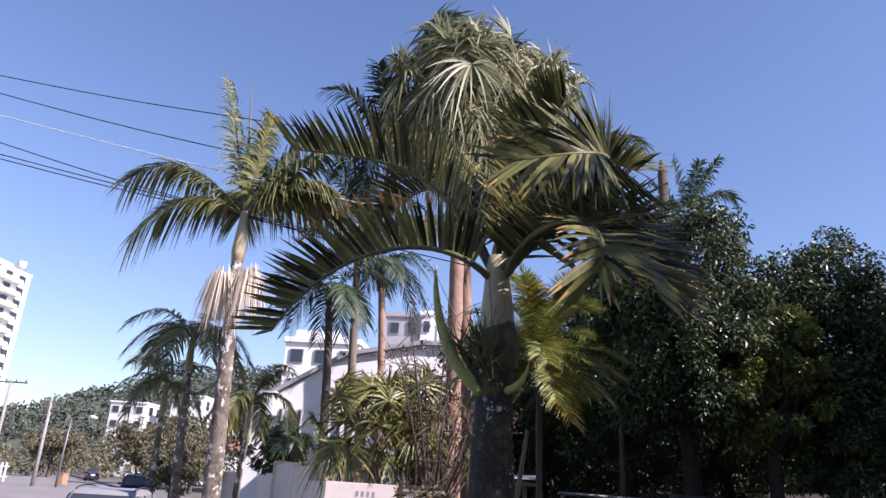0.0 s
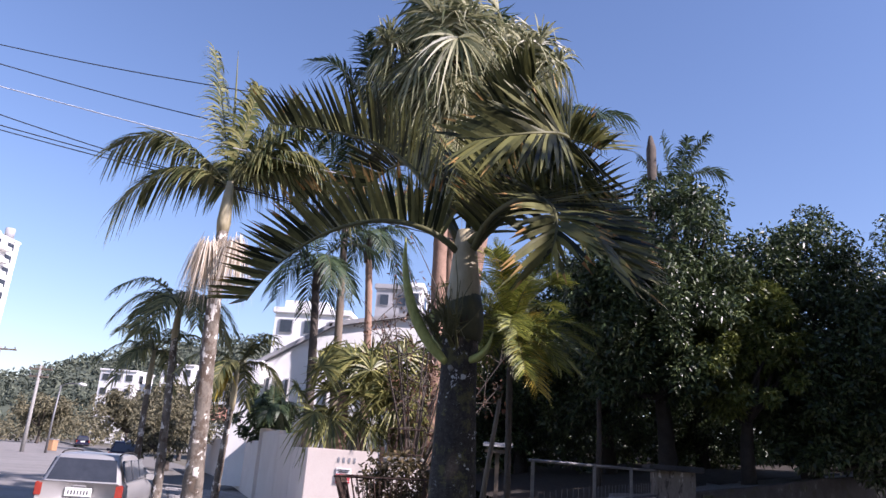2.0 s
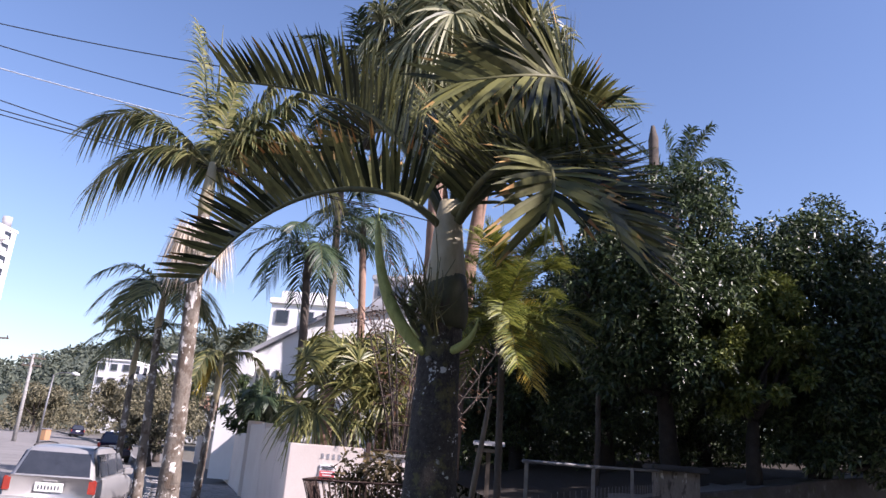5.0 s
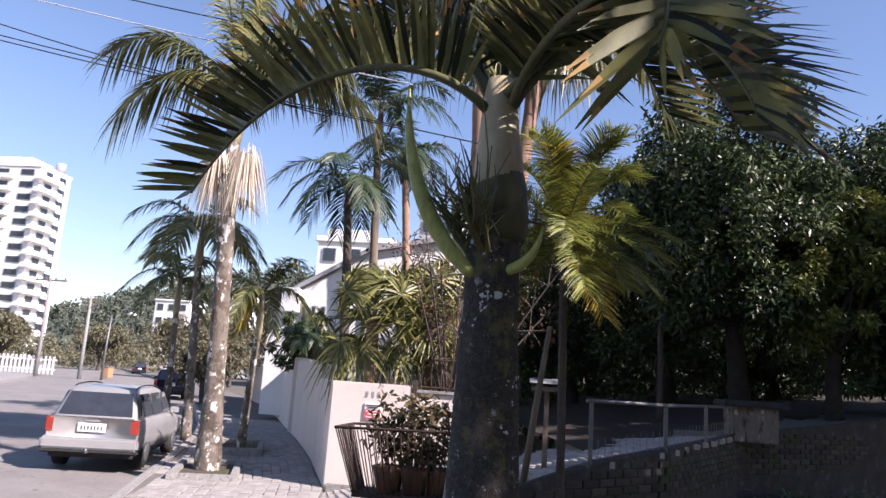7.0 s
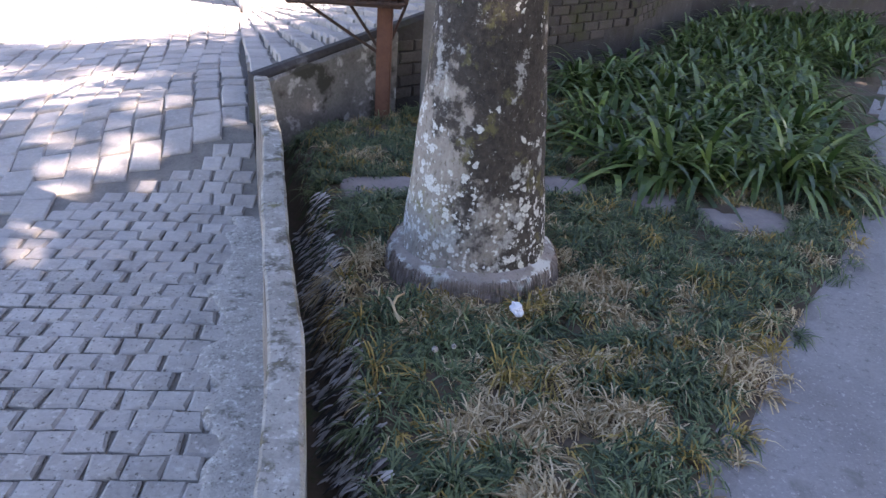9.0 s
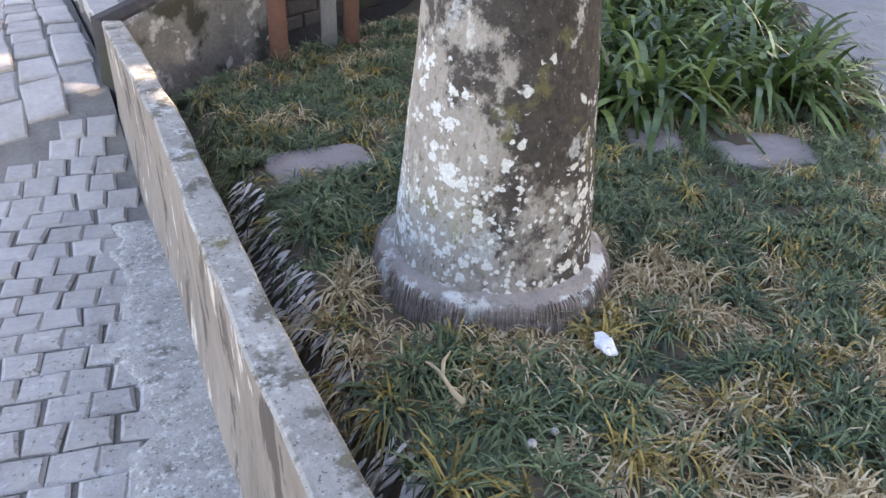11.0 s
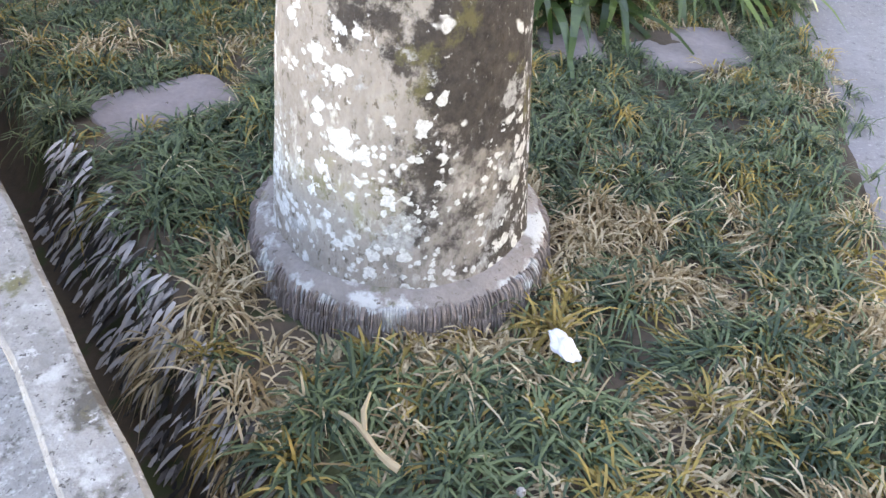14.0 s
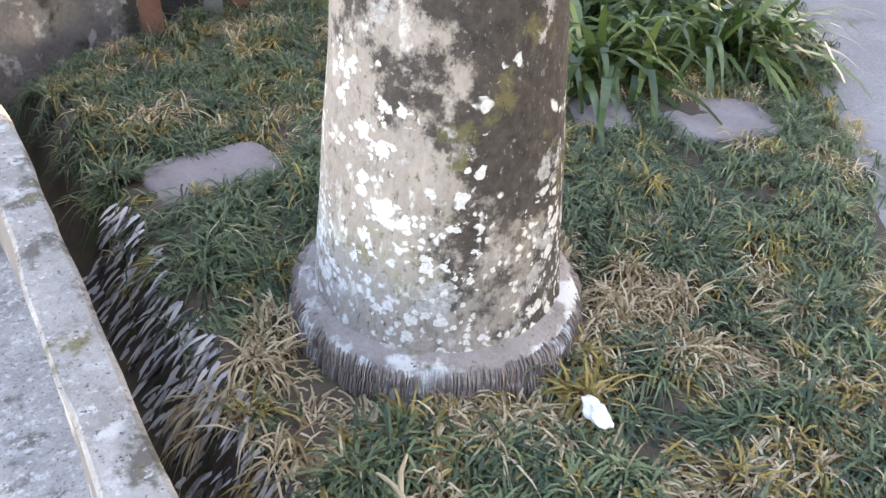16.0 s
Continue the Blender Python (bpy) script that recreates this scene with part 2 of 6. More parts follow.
CROWNSHAFT = material("crownshaft", (0.22, 0.19, 0.1), (0.52, 0.45, 0.3), 0.5, 3, 30, 0.15, stretch=(1, 1, 0.3))
SHEATH = material("green_sheath", (0.035, 0.035, 0.018), (0.11, 0.11, 0.05), 0.6, 5, 30, 0.2, stretch=(1, 1, 0.4), spots=[((0.06, 0.03, 0.02), 9, 0.6, 0.08)])
SPATHE = material("green_spathe", (0.16, 0.19, 0.045), (0.5, 0.52, 0.17), 0.5, 5, 40, 0.1, stretch=(1, 1, 0.5), spots=[((0.12, 0.1, 0.05), 14, 0.64, 0.06)])
FROND = leaf("bottle_palm_leaf", (0.014, 0.018, 0.005), (0.17, 0.17, 0.06), 0.18, 0.42, spec=0.25)
FROND_DRY = leaf("dry_leaf_tip", (0.2, 0.09, 0.02), (0.46, 0.29, 0.1), 0.2, 0.7)
RACHIS = material("rachis", (0.045, 0.05, 0.018), (0.16, 0.15, 0.06), 0.55, 4, 30, 0.1)
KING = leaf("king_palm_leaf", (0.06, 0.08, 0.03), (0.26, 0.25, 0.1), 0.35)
# palm leaf for the background crowns, shade put into its colour
KING_SHADED = leaf("shaded_palm_leaf", (0.02, 0.04, 0.02), (0.06, 0.09, 0.04), 0.25)
FAN = leaf("fan_leaf", (0.045, 0.06, 0.018), (0.27, 0.26, 0.085), 0.25)
FAN_OLD = leaf("old_fan_leaf", (0.1, 0.115, 0.05), (0.36, 0.35, 0.2), 0.35)
DATE = leaf("date_palm_leaf", (0.06, 0.085, 0.015), (0.26, 0.27, 0.05), 0.35)
YELLOW = leaf("dead_and_sunlit_yellow_leaf", (0.3, 0.22, 0.03), (0.6, 0.46, 0.08), 0.4)
TREE_LEAF = leaf("glossy_tree_leaf", (0.014, 0.028, 0.011), (0.085, 0.115, 0.042), 0.15, 0.4, spec=0.4)
TREE_YOUNG = leaf("young_tree_leaf", (0.05, 0.07, 0.012), (0.15, 0.17, 0.04), 0.25, 0.4)
STREET_LEAF = leaf("street_tree_leaf", (0.075, 0.072, 0.042), (0.22, 0.2, 0.12), 0.3, 0.7)
AGAP = leaf("strap_leaf", (0.03, 0.065, 0.017), (0.15, 0.22, 0.07), 0.28, 0.3)
GRASS = leaf("mondo_grass", (0.03, 0.06, 0.034), (0.15, 0.2, 0.095), 0.25, 0.5)
GRASS_GOLD = leaf("golden_grass", (0.16, 0.12, 0.03), (0.4, 0.29, 0.09), 0.25, 0.7)
GRASS_DRY = leaf("dry_grass", (0.24, 0.17, 0.085), (0.55, 0.46, 0.3), 0.25, 0.8)
FLOWER = leaf("cream_inflorescence", (0.4, 0.33, 0.24), (0.72, 0.64, 0.52), 0.3, 0.8)
RUST = material("rusty_iron", (0.025, 0.017, 0.014), (0.075, 0.042, 0.03), 0.85, 14, 80, 0.4)
RED_POST = material("oxide_red_post", (0.075, 0.035, 0.024), (0.15, 0.07, 0.045), 0.8, 7, 60, 0.3)
GREY_METAL = material("galvanised_steel", (0.12, 0.12, 0.12), (0.24, 0.24, 0.245), 0.5, 9, 60, 0.1, metal=0.6)
WOOD = material("weathered_wood", (0.09, 0.07, 0.052), (0.21, 0.17, 0.13), 0.9, 6, 60, 0.5, stretch=(1, 1, 0.15))
WHITE = material("white_paint", (0.68, 0.67, 0.65), (0.8, 0.795, 0.78), 0.7, 1.2, 30, 0.1, spots=[((0.55, 0.54, 0.51), 2.2, 0.68)])
BEIGE = material("beige_wall_paint", (0.58, 0.5, 0.44), (0.7, 0.63, 0.57), 0.85, 1.5, 40, 0.2, spots=[((0.48, 0.42, 0.37), 3, 0.68)])
TILE = material("roof_tile", (0.2, 0.09, 0.06), (0.36, 0.18, 0.12), 0.9, 3, 30, 0.4)
GLASS = material("dark_window_glass", (0.02, 0.023, 0.028), (0.045, 0.05, 0.06), 0.06, 1, 5, 0, spec=0.8)
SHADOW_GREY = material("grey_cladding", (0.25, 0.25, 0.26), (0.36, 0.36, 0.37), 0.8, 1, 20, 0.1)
SILVER = material("silver_car_paint", (0.42, 0.41, 0.4), (0.5, 0.49, 0.48), 0.32, 1, 60, 0, metal=0.55)
NAVY = material("dark_car_paint", (0.012, 0.012, 0.03), (0.025, 0.025, 0.05), 0.25, 1, 40, 0)
RUBBER = material("rubber", (0.015, 0.015, 0.015), (0.035, 0.034, 0.033), 0.85, 10, 60, 0.2)
RED_LAMP = material("red_lamp", (0.22, 0.025, 0.02), (0.34, 0.05, 0.03), 0.2, 20, 80, 0)
PLATE = material("plate_grey", (0.62, 0.62, 0.6), (0.74, 0.74, 0.72), 0.5, 10, 40, 0)
INK = material("dark_ink", (0.04, 0.04, 0.05), (0.08, 0.08, 0.09), 0.7, 10, 40, 0)
RED_INK = material("red_ink", (0.5, 0.06, 0.07), (0.62, 0.12, 0.12), 0.6, 10, 40, 0)
PAPER = material("white_paper", (0.5, 0.5, 0.52), (0.64, 0.64, 0.66), 0.8, 20, 80, 0.3)
CABLE = material("black_cable", (0.02, 0.02, 0.022), (0.04, 0.04, 0.042), 0.6, 10, 40, 0)
CABLE_PALE = material("pale_cable", (0.5, 0.5, 0.52), (0.66, 0.66, 0.68), 0.5, 10, 40, 0)
ORANGE = material("orange_paint", (0.3, 0.17, 0.09), (0.4, 0.24, 0.13), 0.7, 4, 40, 0.1)
# forest green greyed to put the distance haze into the colour
HILL = leaf("hazed_hill_forest", (0.05, 0.066, 0.05), (0.105, 0.12, 0.085), 0.1, 0.9)
TERRACOTTA = material("terracotta", (0.12, 0.06, 0.038), (0.2, 0.1, 0.06), 0.85, 8, 60, 0.2)


# ---- mesh tools ----
def raw(name, verts, faces, mats, smooth=False, index=None):
    me = bpy.data.meshes.new(name)
    me.from_pydata(np.asarray(verts, float).tolist(), [], [tuple(f) for f in (faces.tolist() if isinstance(faces, np.ndarray) else faces)])
    for m in (mats if isinstance(mats, (list, tuple)) else [mats]):
        me.materials.append(m)
    if index is not None:
        me.polygons.foreach_set("material_index", np.asarray(index, dtype=np.int32))
    if smooth:
        me.polygons.foreach_set("use_smooth", np.ones(len(me.polygons), dtype=bool))
    me.update()
    return me


def thing(name, loc, label, category, group="", kind=""):
    e = new(name)
    e.location, e.empty_display_size = loc, 0.2
    return tagged(e, label, category, group, kind)


def origin(ob):
    o = Vector((0, 0, 0))
    while ob:
        o, ob = o + ob.location, ob.parent
    return o


def part(name, geo, mat, parent=None, label="", smooth=False, index=None):
    """One mesh object from vertices in world places and faces, under parent or standing alone."""
    v, f = geo
    v = np.asarray(v, float)
    if parent is not None:
        v = v - np.array(origin(parent))
    ob = new(name, raw(name, v, f, mat, smooth, index))
    if parent is not None:
        ob.parent = parent
    return tagged(ob, label)


def merge(*geos):
    vs, fs, k = [], [], 0
    for v, f in geos:
        vs.append(np.asarray(v, float))
        fs += [tuple(i + k for i in q) for q in (f.tolist() if isinstance(f, np.ndarray) else f)]
        k += len(v)
    return np.concatenate(vs), fs


def box(x0, y0, z0, x1, y1, z1, bevel=0.0):
    """A box with chamfered edges."""
    if bevel <= 0:
        v = [(x, y, z) for z in (z0, z1) for y in (y0, y1) for x in (x0, x1)]
        return np.array(v, float), [(0, 2, 3, 1), (4, 5, 7, 6), (0, 1, 5, 4), (2, 6, 7, 3), (0, 4, 6, 2), (1, 3, 7, 5)]
    bm = bmesh.new()
    bmesh.ops.create_cube(bm, size=1, matrix=Matrix.Translation(((x0 + x1) / 2, (y0 + y1) / 2, (z0 + z1) / 2)) @ Matrix.Diagonal((x1 - x0, y1 - y0, z1 - z0, 1)))
    bmesh.ops.bevel(bm, geom=bm.edges[:], offset=bevel, segments=2, affect="EDGES")
    return harvest(bm)


def harvest(bm):
    bm.verts.index_update()
    out = np.array([v.co[:] for v in bm.verts]), [tuple(v.index for v in f.verts) for f in bm.faces]
    bm.free()
    return out


def moved(geo, m):
    v, f = geo
    r, t = np.array(m.to_3x3()), np.array(m.translation)
    return np.asarray(v) @ r.T + t, f


def tube(points, radii, sides=8, caps=True, wobble=0.0):
    p = np.asarray(points, float)
    r = np.broadcast_to(np.asarray(radii, float), (len(p),))
    t = np.gradient(p, axis=0)
    t /= np.linalg.norm(t, axis=1, keepdims=True) + 1e-9
    ref = np.eye(3)[np.abs(t).max(0).argmin()] + (0.01, 0.02, 0.03)
    a = np.cross(t, ref)
    a /= np.linalg.norm(a, axis=1, keepdims=True)
    b = np.cross(t, a)
    ang = np.linspace(0, 2 * np.pi, sides, endpoint=False)
    w = 1 + wobble * RNG.normal(size=(len(p), sides))
    v = p[:, None] + (r[:, None] * w)[..., None] * (np.cos(ang)[None, :, None] * a[:, None] + np.sin(ang)[None, :, None] * b[:, None])
    f = [(i * sides + j, i * sides + (j + 1) % sides, (i + 1) * sides + (j + 1) % sides, (i + 1) * sides + j) for i in range(len(p) - 1) for j in range(sides)]
    if caps:
        f += [tuple(range(sides))[::-1], tuple(range((len(p) - 1) * sides, len(p) * sides))]
    return v.reshape(-1, 3), f


def bezier(pts, n=16):
    p = np.asarray(pts, float)
    s = np.linspace(0, 1, n)[:, None]
    layer = [np.repeat(q[None], n, 0) for q in p]
    while len(layer) > 1:
        layer = [a * (1 - s) + b * s for a, b in zip(layer, layer[1:])]
    return layer[0]


def blades(base, way, side, length, width, droop, segs=3, blunt=0.25):
    """Tapering strips: one for each row of base, bent down by its droop."""
    n = len(base)
    s = np.linspace(0, 1, segs + 1)
    L = np.broadcast_to(np.asarray(length, float), (n,))[:, None, None]
    W = np.broadcast_to(np.asarray(width, float), (n,))[:, None, None]
    D = np.broadcast_to(np.asarray(droop, float), (n,))[:, None, None]
    mid = base[:, None] + way[:, None] * L * s[None, :, None]
    mid[..., 2] -= (D * L)[..., 0] * s[None] ** 2
    prof = (np.minimum(1, 0.45 + s / 0.3 * 0.55) * (1 - s ** 2.2 * (1 - 0.04)))[None, :, None]
    half = side[:, None] * W * prof * 0.5
    v = np.stack([mid - half, mid + half], 2).reshape(-1, 3)
    k = (np.arange(n) * (segs + 1) * 2)[:, None] + (np.arange(segs) * 2)[None]
    f = np.stack([k, k + 1, k + 3, k + 2], -1).reshape(-1, 4)
    return v, f


def unit(v):
    return v / (np.linalg.norm(v, axis=-1, keepdims=True) + 1e-9)


def frond(parent, pts, n=56, size=0.5, width=0.035, lift=0.45, droop=0.35, leafs=None, rachis=0.02, tips=0.0, start=0.12, name="frond", label="", roll=0.0):
    """A feather leaf: a tapering midrib along a curve and two rows of leaflets."""
    path = bezier(pts, 22)
    rib = part(name, tube(path, np.linspace(rachis, rachis * 0.25, len(path)), 6), RACHIS, parent, label, True)
    s = np.sort(np.concatenate([np.linspace(start, 0.995, n)] * 2)) + RNG.normal(0, 0.004, 2 * n)
    s = s.clip(start, 1)
    at = np.stack([np.interp(s, np.linspace(0, 1, 22), path[:, i]) for i in range(3)], 1)
    tan = unit(np.stack([np.interp(s, np.linspace(0, 1, 22), np.gradient(path[:, i])) for i in range(3)], 1))
    flat = unit(np.cross(tan, (0, 0, 1.0)) + 1e-6)
    up = np.cross(flat, tan)
    flat, up = flat * math.cos(roll) + up * math.sin(roll), up * math.cos(roll) - flat * math.sin(roll)
    sign = np.where(np.arange(2 * n) % 2 == 0, 1.0, -1.0)[:, None]
    ahead = (0.35 + 0.75 * s ** 2)[:, None] + RNG.normal(0, 0.08, (2 * n, 1))
    way = unit(tan * ahead + flat * sign * 0.85 + up * (lift + RNG.normal(0, 0.12, (2 * n, 1))))
    side = unit(np.cross(way, up) * 0.35 + tan * 0.8)
    side = unit(side - way * (side * way).sum(1, keepdims=True))
    length = size * (0.55 + 0.75 * np.sin(np.pi * (0.12 + 0.75 * s))) * 0.85 * RNG.uniform(0.85, 1.1, 2 * n)
    v, f = blades(at, way, side, length, width, droop * RNG.uniform(0.6, 1.4, 2 * n), 4)
    leafs = leafs or FROND
    idx = None
    mats = [leafs]
    if tips:
        mats = [leafs, FROND_DRY]
        dry = RNG.random(2 * n) < tips
        idx = np.zeros((2 * n, 4), int)
        idx[dry, 3:] = 1
        idx = idx.ravel()
    part("leaf_blade", (v, f), mats, rib, index=idx)
    return rib


def fan(parent, foot, tip, radius, n=26, leafs=None, arc=300, droop=0.35, name="fan_leaf", broad=0.062):
    """A fan leaf: a stalk and pleated segments spread round its end."""
    foot, tip = np.asarray(foot, float), np.asarray(tip, float)
    mid = (foot + tip) / 2 + (0, 0, 0.12 * np.linalg.norm(tip - foot))
    stalk = part(name, tube(bezier([foot, mid, tip], 8), np.linspace(0.016, 0.009, 8), 5), RACHIS, parent, "", True)
    ray = unit(tip - foot)
    flat = unit(np.cross(ray, (0, 0, 1.0)) + 1e-6)
    rise = np.cross(flat, ray)
    out = unit(ray * 0.6 + rise * (-0.75 if ray[2] < -0.1 else 0.7))
    up = np.cross(flat, out)
    a = np.radians(np.linspace(-arc / 2, arc / 2, n)) + RNG.normal(0, 0.03, n)
    way = unit(out * np.cos(a)[:, None] + flat * np.sin(a)[:, None] + up * (0.28 + RNG.normal(0, 0.06, (n, 1))))
    side = unit(np.cross(way, up) + up * (np.where(np.arange(n) % 2, 1, -1) * 0.5)[:, None])
    length = radius * (0.75 + 0.25 * np.cos(a / 2)) * RNG.uniform(0.9, 1.08, n)
    part("blade", blades(np.repeat(tip[None], n, 0), way, side, length, radius * broad, droop * RNG.uniform(0.5, 1.7, n), 5), leafs or FAN, stalk)
    return stalk


def stem(points, radii, steps=40, ring=0.03, every=0.09, sides=16, wobble=0.012):
    """A palm trunk with leaf-scar rings."""
    p = bezier(points, steps)
    s = np.linspace(0, 1, steps)
    r = np.interp(s, np.linspace(0, 1, len(radii)), radii)
    z = np.cumsum(np.r_[0, np.linalg.norm(np.diff(p, axis=0), axis=1)])
    r = r * (1 + ring * np.where((z / every) % 1 < 0.5, 1, -1))
    return tube(p, r, sides, True, wobble)


def leaf_cloud(clumps, per, size, spread=1.0, flat=0.6):
    """Single leaves round clump centres (x, y, z, r)."""
    c = np.asarray(clumps, float)
    k = np.repeat(np.arange(len(c)), per)
    d = unit(RNG.normal(size=(len(k), 3)))
    rad = c[k, 3] * RNG.random(len(k)) ** 0.33 * spread
    base = c[k, :3] + d * rad[:, None] * (1, 1, flat + 0.25)
    way = unit(d * 0.7 + RNG.normal(size=(len(k), 3)) * 0.8)
    side = unit(np.cross(way, RNG.normal(size=(len(k), 3))))
    return blades(base, way, side, size * RNG.uniform(0.7, 1.3, len(k)), size * 0.5, 0.25, 2)


# ---- ground and setting ----
KERB = np.array([(0.6, -12), (-1.0, -3), (-1.9, 1), (-2.6, 4), (-3.3, 6.5), (-4.18, 9.2), (-4.78, 10.8), (-5.37, 12.5), (-6.2, 14.8), (-7.7, 18.6), (-9.4, 22.3), (-12.2, 27.7), (-17, 37), (-23.4, 48.8), (-45, 82), (-75, 125)], float)
RIGHT = np.array([(3.2, -12), (0.9, 0), (0.34, 2.0), (0.166, 2.76), (0.07, 3.26), (-0.02, 3.58), (-0.137, 4.05), (-0.27, 4.61), (-0.55, 5.58), (-2.28, 11.66), (-3.62, 15.2), (-5.03, 18.6), (-6.45, 21.8), (-8.5, 26.5), (-11.5, 33), (-15.3, 40.2), (-21, 50), (-42, 84), (-72, 127)], float)
DRIVE = np.array([(0.3, -12), (0.35, 2.0), (0.72, 2.5), (1.12, 3.2), (1.5, 3.8), (2.07, 4.55), (2.58, 5.13), (3.34, 6.7), (5.4, 10), (7.1, 12.5), (9.5, 16)], float)
EDGE = np.array([(-0.57, 5.71, 0.57), (1.28, 7.6, 1.12), (2.05, 8.47, 1.23), (3.5, 11.5, 1.29), (5.6, 13.0, 1.53), (7.1, 14.0, 1.75), (11, 16.4, 2.1)], float)


def along(line, y):
    return np.interp(y, line[:, 1], line[:, 0])


def grid(rows):
    """Quads between rows of points of equal length."""
    r = np.asarray(rows, float)
    n, m = r.shape[:2]
    i, j = np.meshgrid(np.arange(n - 1), np.arange(m - 1), indexing="ij")
    k = (i * m + j).ravel()
    return r.reshape(-1, 3), np.stack([k, k + 1, k + m + 1, k + m], 1)


def rough(x, y, s=1.0, amp=0.02):
    return amp * noise.noise(Vector((x * s, y * s, 0.3)))


def setting(name, geo, mat, label, category, smooth=False, kind="structure"):
    return tagged(part(name, geo, mat, None, label, smooth), category=category, kind=kind)


ring = np.linspace(0, 2 * np.pi, 65)
setting("ground", grid([[(r * np.cos(a), r * np.sin(a), -0.22) for a in ring] for r in (0.01, 10, 60, 300, 1500, 4500)]), LAWN, "green and brown earth stretching to the horizon", "ground")
ys = np.concatenate([np.arange(-12, 30, 1.0), np.arange(30, 126, 4.0)])
road_rows = []
for y in ys:
    x = along(KERB, y)
    road_rows.append([(x - 0.01 - w * 0.93, y - w * 0.38, -0.1 - 0.06 * abs(w / 5 - 1)) for w in (0, 2.5, 5, 7.5, 10.2)])
setting("road", grid(road_rows), ROAD, "grey sett-paved street curving away in sun and shade", "road")


def swell(x, y):
    """The footway rises to meet the ramp beside it."""
    h = float(np.interp(y, (4.75, 5.1, 5.35, 5.6, 5.8, 6.1, 11.66), (0, 0.02, 0.09, 0.2, 0.27, 0.3, 0)))
    d = min(1, max(0, 1 - (along(RIGHT, y) - x) / 2.4))
    return h * d * d * (3 - 2 * d)


setting("pavement", grid([[(along(KERB, y) * (1 - u) + along(RIGHT, y) * u, y, 0.052 + 0.002 * math.sin(3 * u + y) + swell(along(KERB, y) * (1 - u) + along(RIGHT, y) * u, y)) for u in np.r_[np.linspace(0, 0.3, 4), np.linspace(0.35, 1, 18)]] for y in np.sort(np.r_[ys, np.arange(4.06, 12, 0.12)])]), JOINT, "sandy bed of the sett-paved footway beside the street", "pavement")
kerb_rows = []
for y in ys:
    x = along(KERB, y)
    kerb_rows.append([(x - 0.02, y, -0.2), (x - 0.02, y, 0.05), (x, y, 0.075), (x + 0.13, y, 0.075), (x + 0.14, y, 0.0)])
setting("kerb", grid(kerb_rows), CONCRETE, "pale worn concrete kerb along the street", "kerb")
far_rows = []
for y in ys:
    x = along(KERB, y)
    far_rows.append([(x - 9.5 - w, y - 3.95 - w * 0.38, z) for w, z in ((0, -0.2), (0, 0.03), (0.15, 0.05), (3.0, 0.05), (3.2, -0.2))])
setting("pavement_opposite", grid(far_rows), CONCRETE, "worn concrete footway across the street", "pavement")

drive_rows = [[(along(DRIVE, y) + w, y + 0 * w, 0.33 - 0.012 * w + rough(w * 3 + y, y * 2, 1, 0.008)) for w in (-0.06, 0.05, 0.4, 1.2, 2.5, 5.0)] for y in np.arange(-12, 16.1, 0.35)]
setting("driveway", grid(drive_rows), DRIVE_CEMENT, "grey cement driveway with a ragged grassy edge", "driveway")
setting("lawn", grid([[(along(DRIVE, y) + 5.0 + w, y, 0.26 + 0.05 * w / 12) for w in (-0.05, 4, 12, 40)] for y in np.arange(-12, 16.1, 2)]), LAWN, "shaded lawn beyond the driveway", "lawn")


def bed_height(x, y):
    d = x - (along(RIGHT, y) + 0.09) if y < 5.6 else 0.5
    rise = min(1, max(0, (d - 0.06) / 0.13))
    rise = rise * rise * (3 - 2 * rise)
    back = ((x + 0.57) * 0.715 - (y - 5.71) * 0.699)  # distance before the retaining wall
    foot = min(1, max(0, (back - 0.02) / 0.34))
    foot = foot * foot * (3 - 2 * foot)
    keep = min(1, max(0, (x - 0.2) / 0.8))
    foot = foot + (1 - foot) * keep
    return 0.05 + (0.08 + 0.2 * rise + rough(x, y, 3.0, 0.035) * rise) * (0.05 + 0.95 * foot) + 0.014 * rise * foot * noise.noise(Vector((x * 9, y * 9, 2.0)))


def edge_at(y):
    return np.interp(y, EDGE[:, 1], EDGE[:, 0])


bed_rows = []
for y in np.arange(1.9, 14, 0.07):
    xl = along(RIGHT, y) + 0.06 if y < 5.75 else edge_at(y) + 0.05
    xr = max(along(DRIVE, y) + 0.02, xl + 0.03)
    bed_rows.append([(x, y, bed_height(x, y)) for x in np.r_[np.linspace(xl, min(xl + 0.35, xr), 9)[:-1], np.linspace(min(xl + 0.35, xr), xr, 22)]])
setting("garden_bed", grid(bed_rows), EARTH, "dark soil of the raised garden bed", "soil", True)

# low garden wall
wall_line = [(along(RIGHT, y), y) for y in np.arange(1.95, 5.62, 0.06)]
rows = []
for x, y in wall_line:
    a, b = rough(x, y, 9, 0.006), rough(x + 5, y, 9, 0.006)
    top = 0.595 + rough(x, y, 3, 0.01)
    x0 = x + 0.013
    rows.append([(x - 0.012, y, 0.0), (x - 0.004 + a * 0.5, y, 0.09), (x0 + a * 0.5, y, 0.3), (x0 + a, y, top - 0.006), (x0 + 0.006 + a, y, top), (x + 0.058, y, top + 0.001), (x + 0.082 + b, y, top),
                 (x + 0.09 + b, y, top - 0.008), (x + 0.09 + b * 0.5, y, 0.3), (x + 0.09, y, 0.02)])
rows = [[rows[0][k] for k in range(10)]] + rows
v, f = grid(rows)
low_wall = thing("garden_wall", (0.17, 2.76, 0.0), "low cement garden wall, lichened on top and stained on its face", "wall", kind="structure")
idx = [1 if (q % 9) in (0, 1, 2) else 0 for q in range(len(f))]
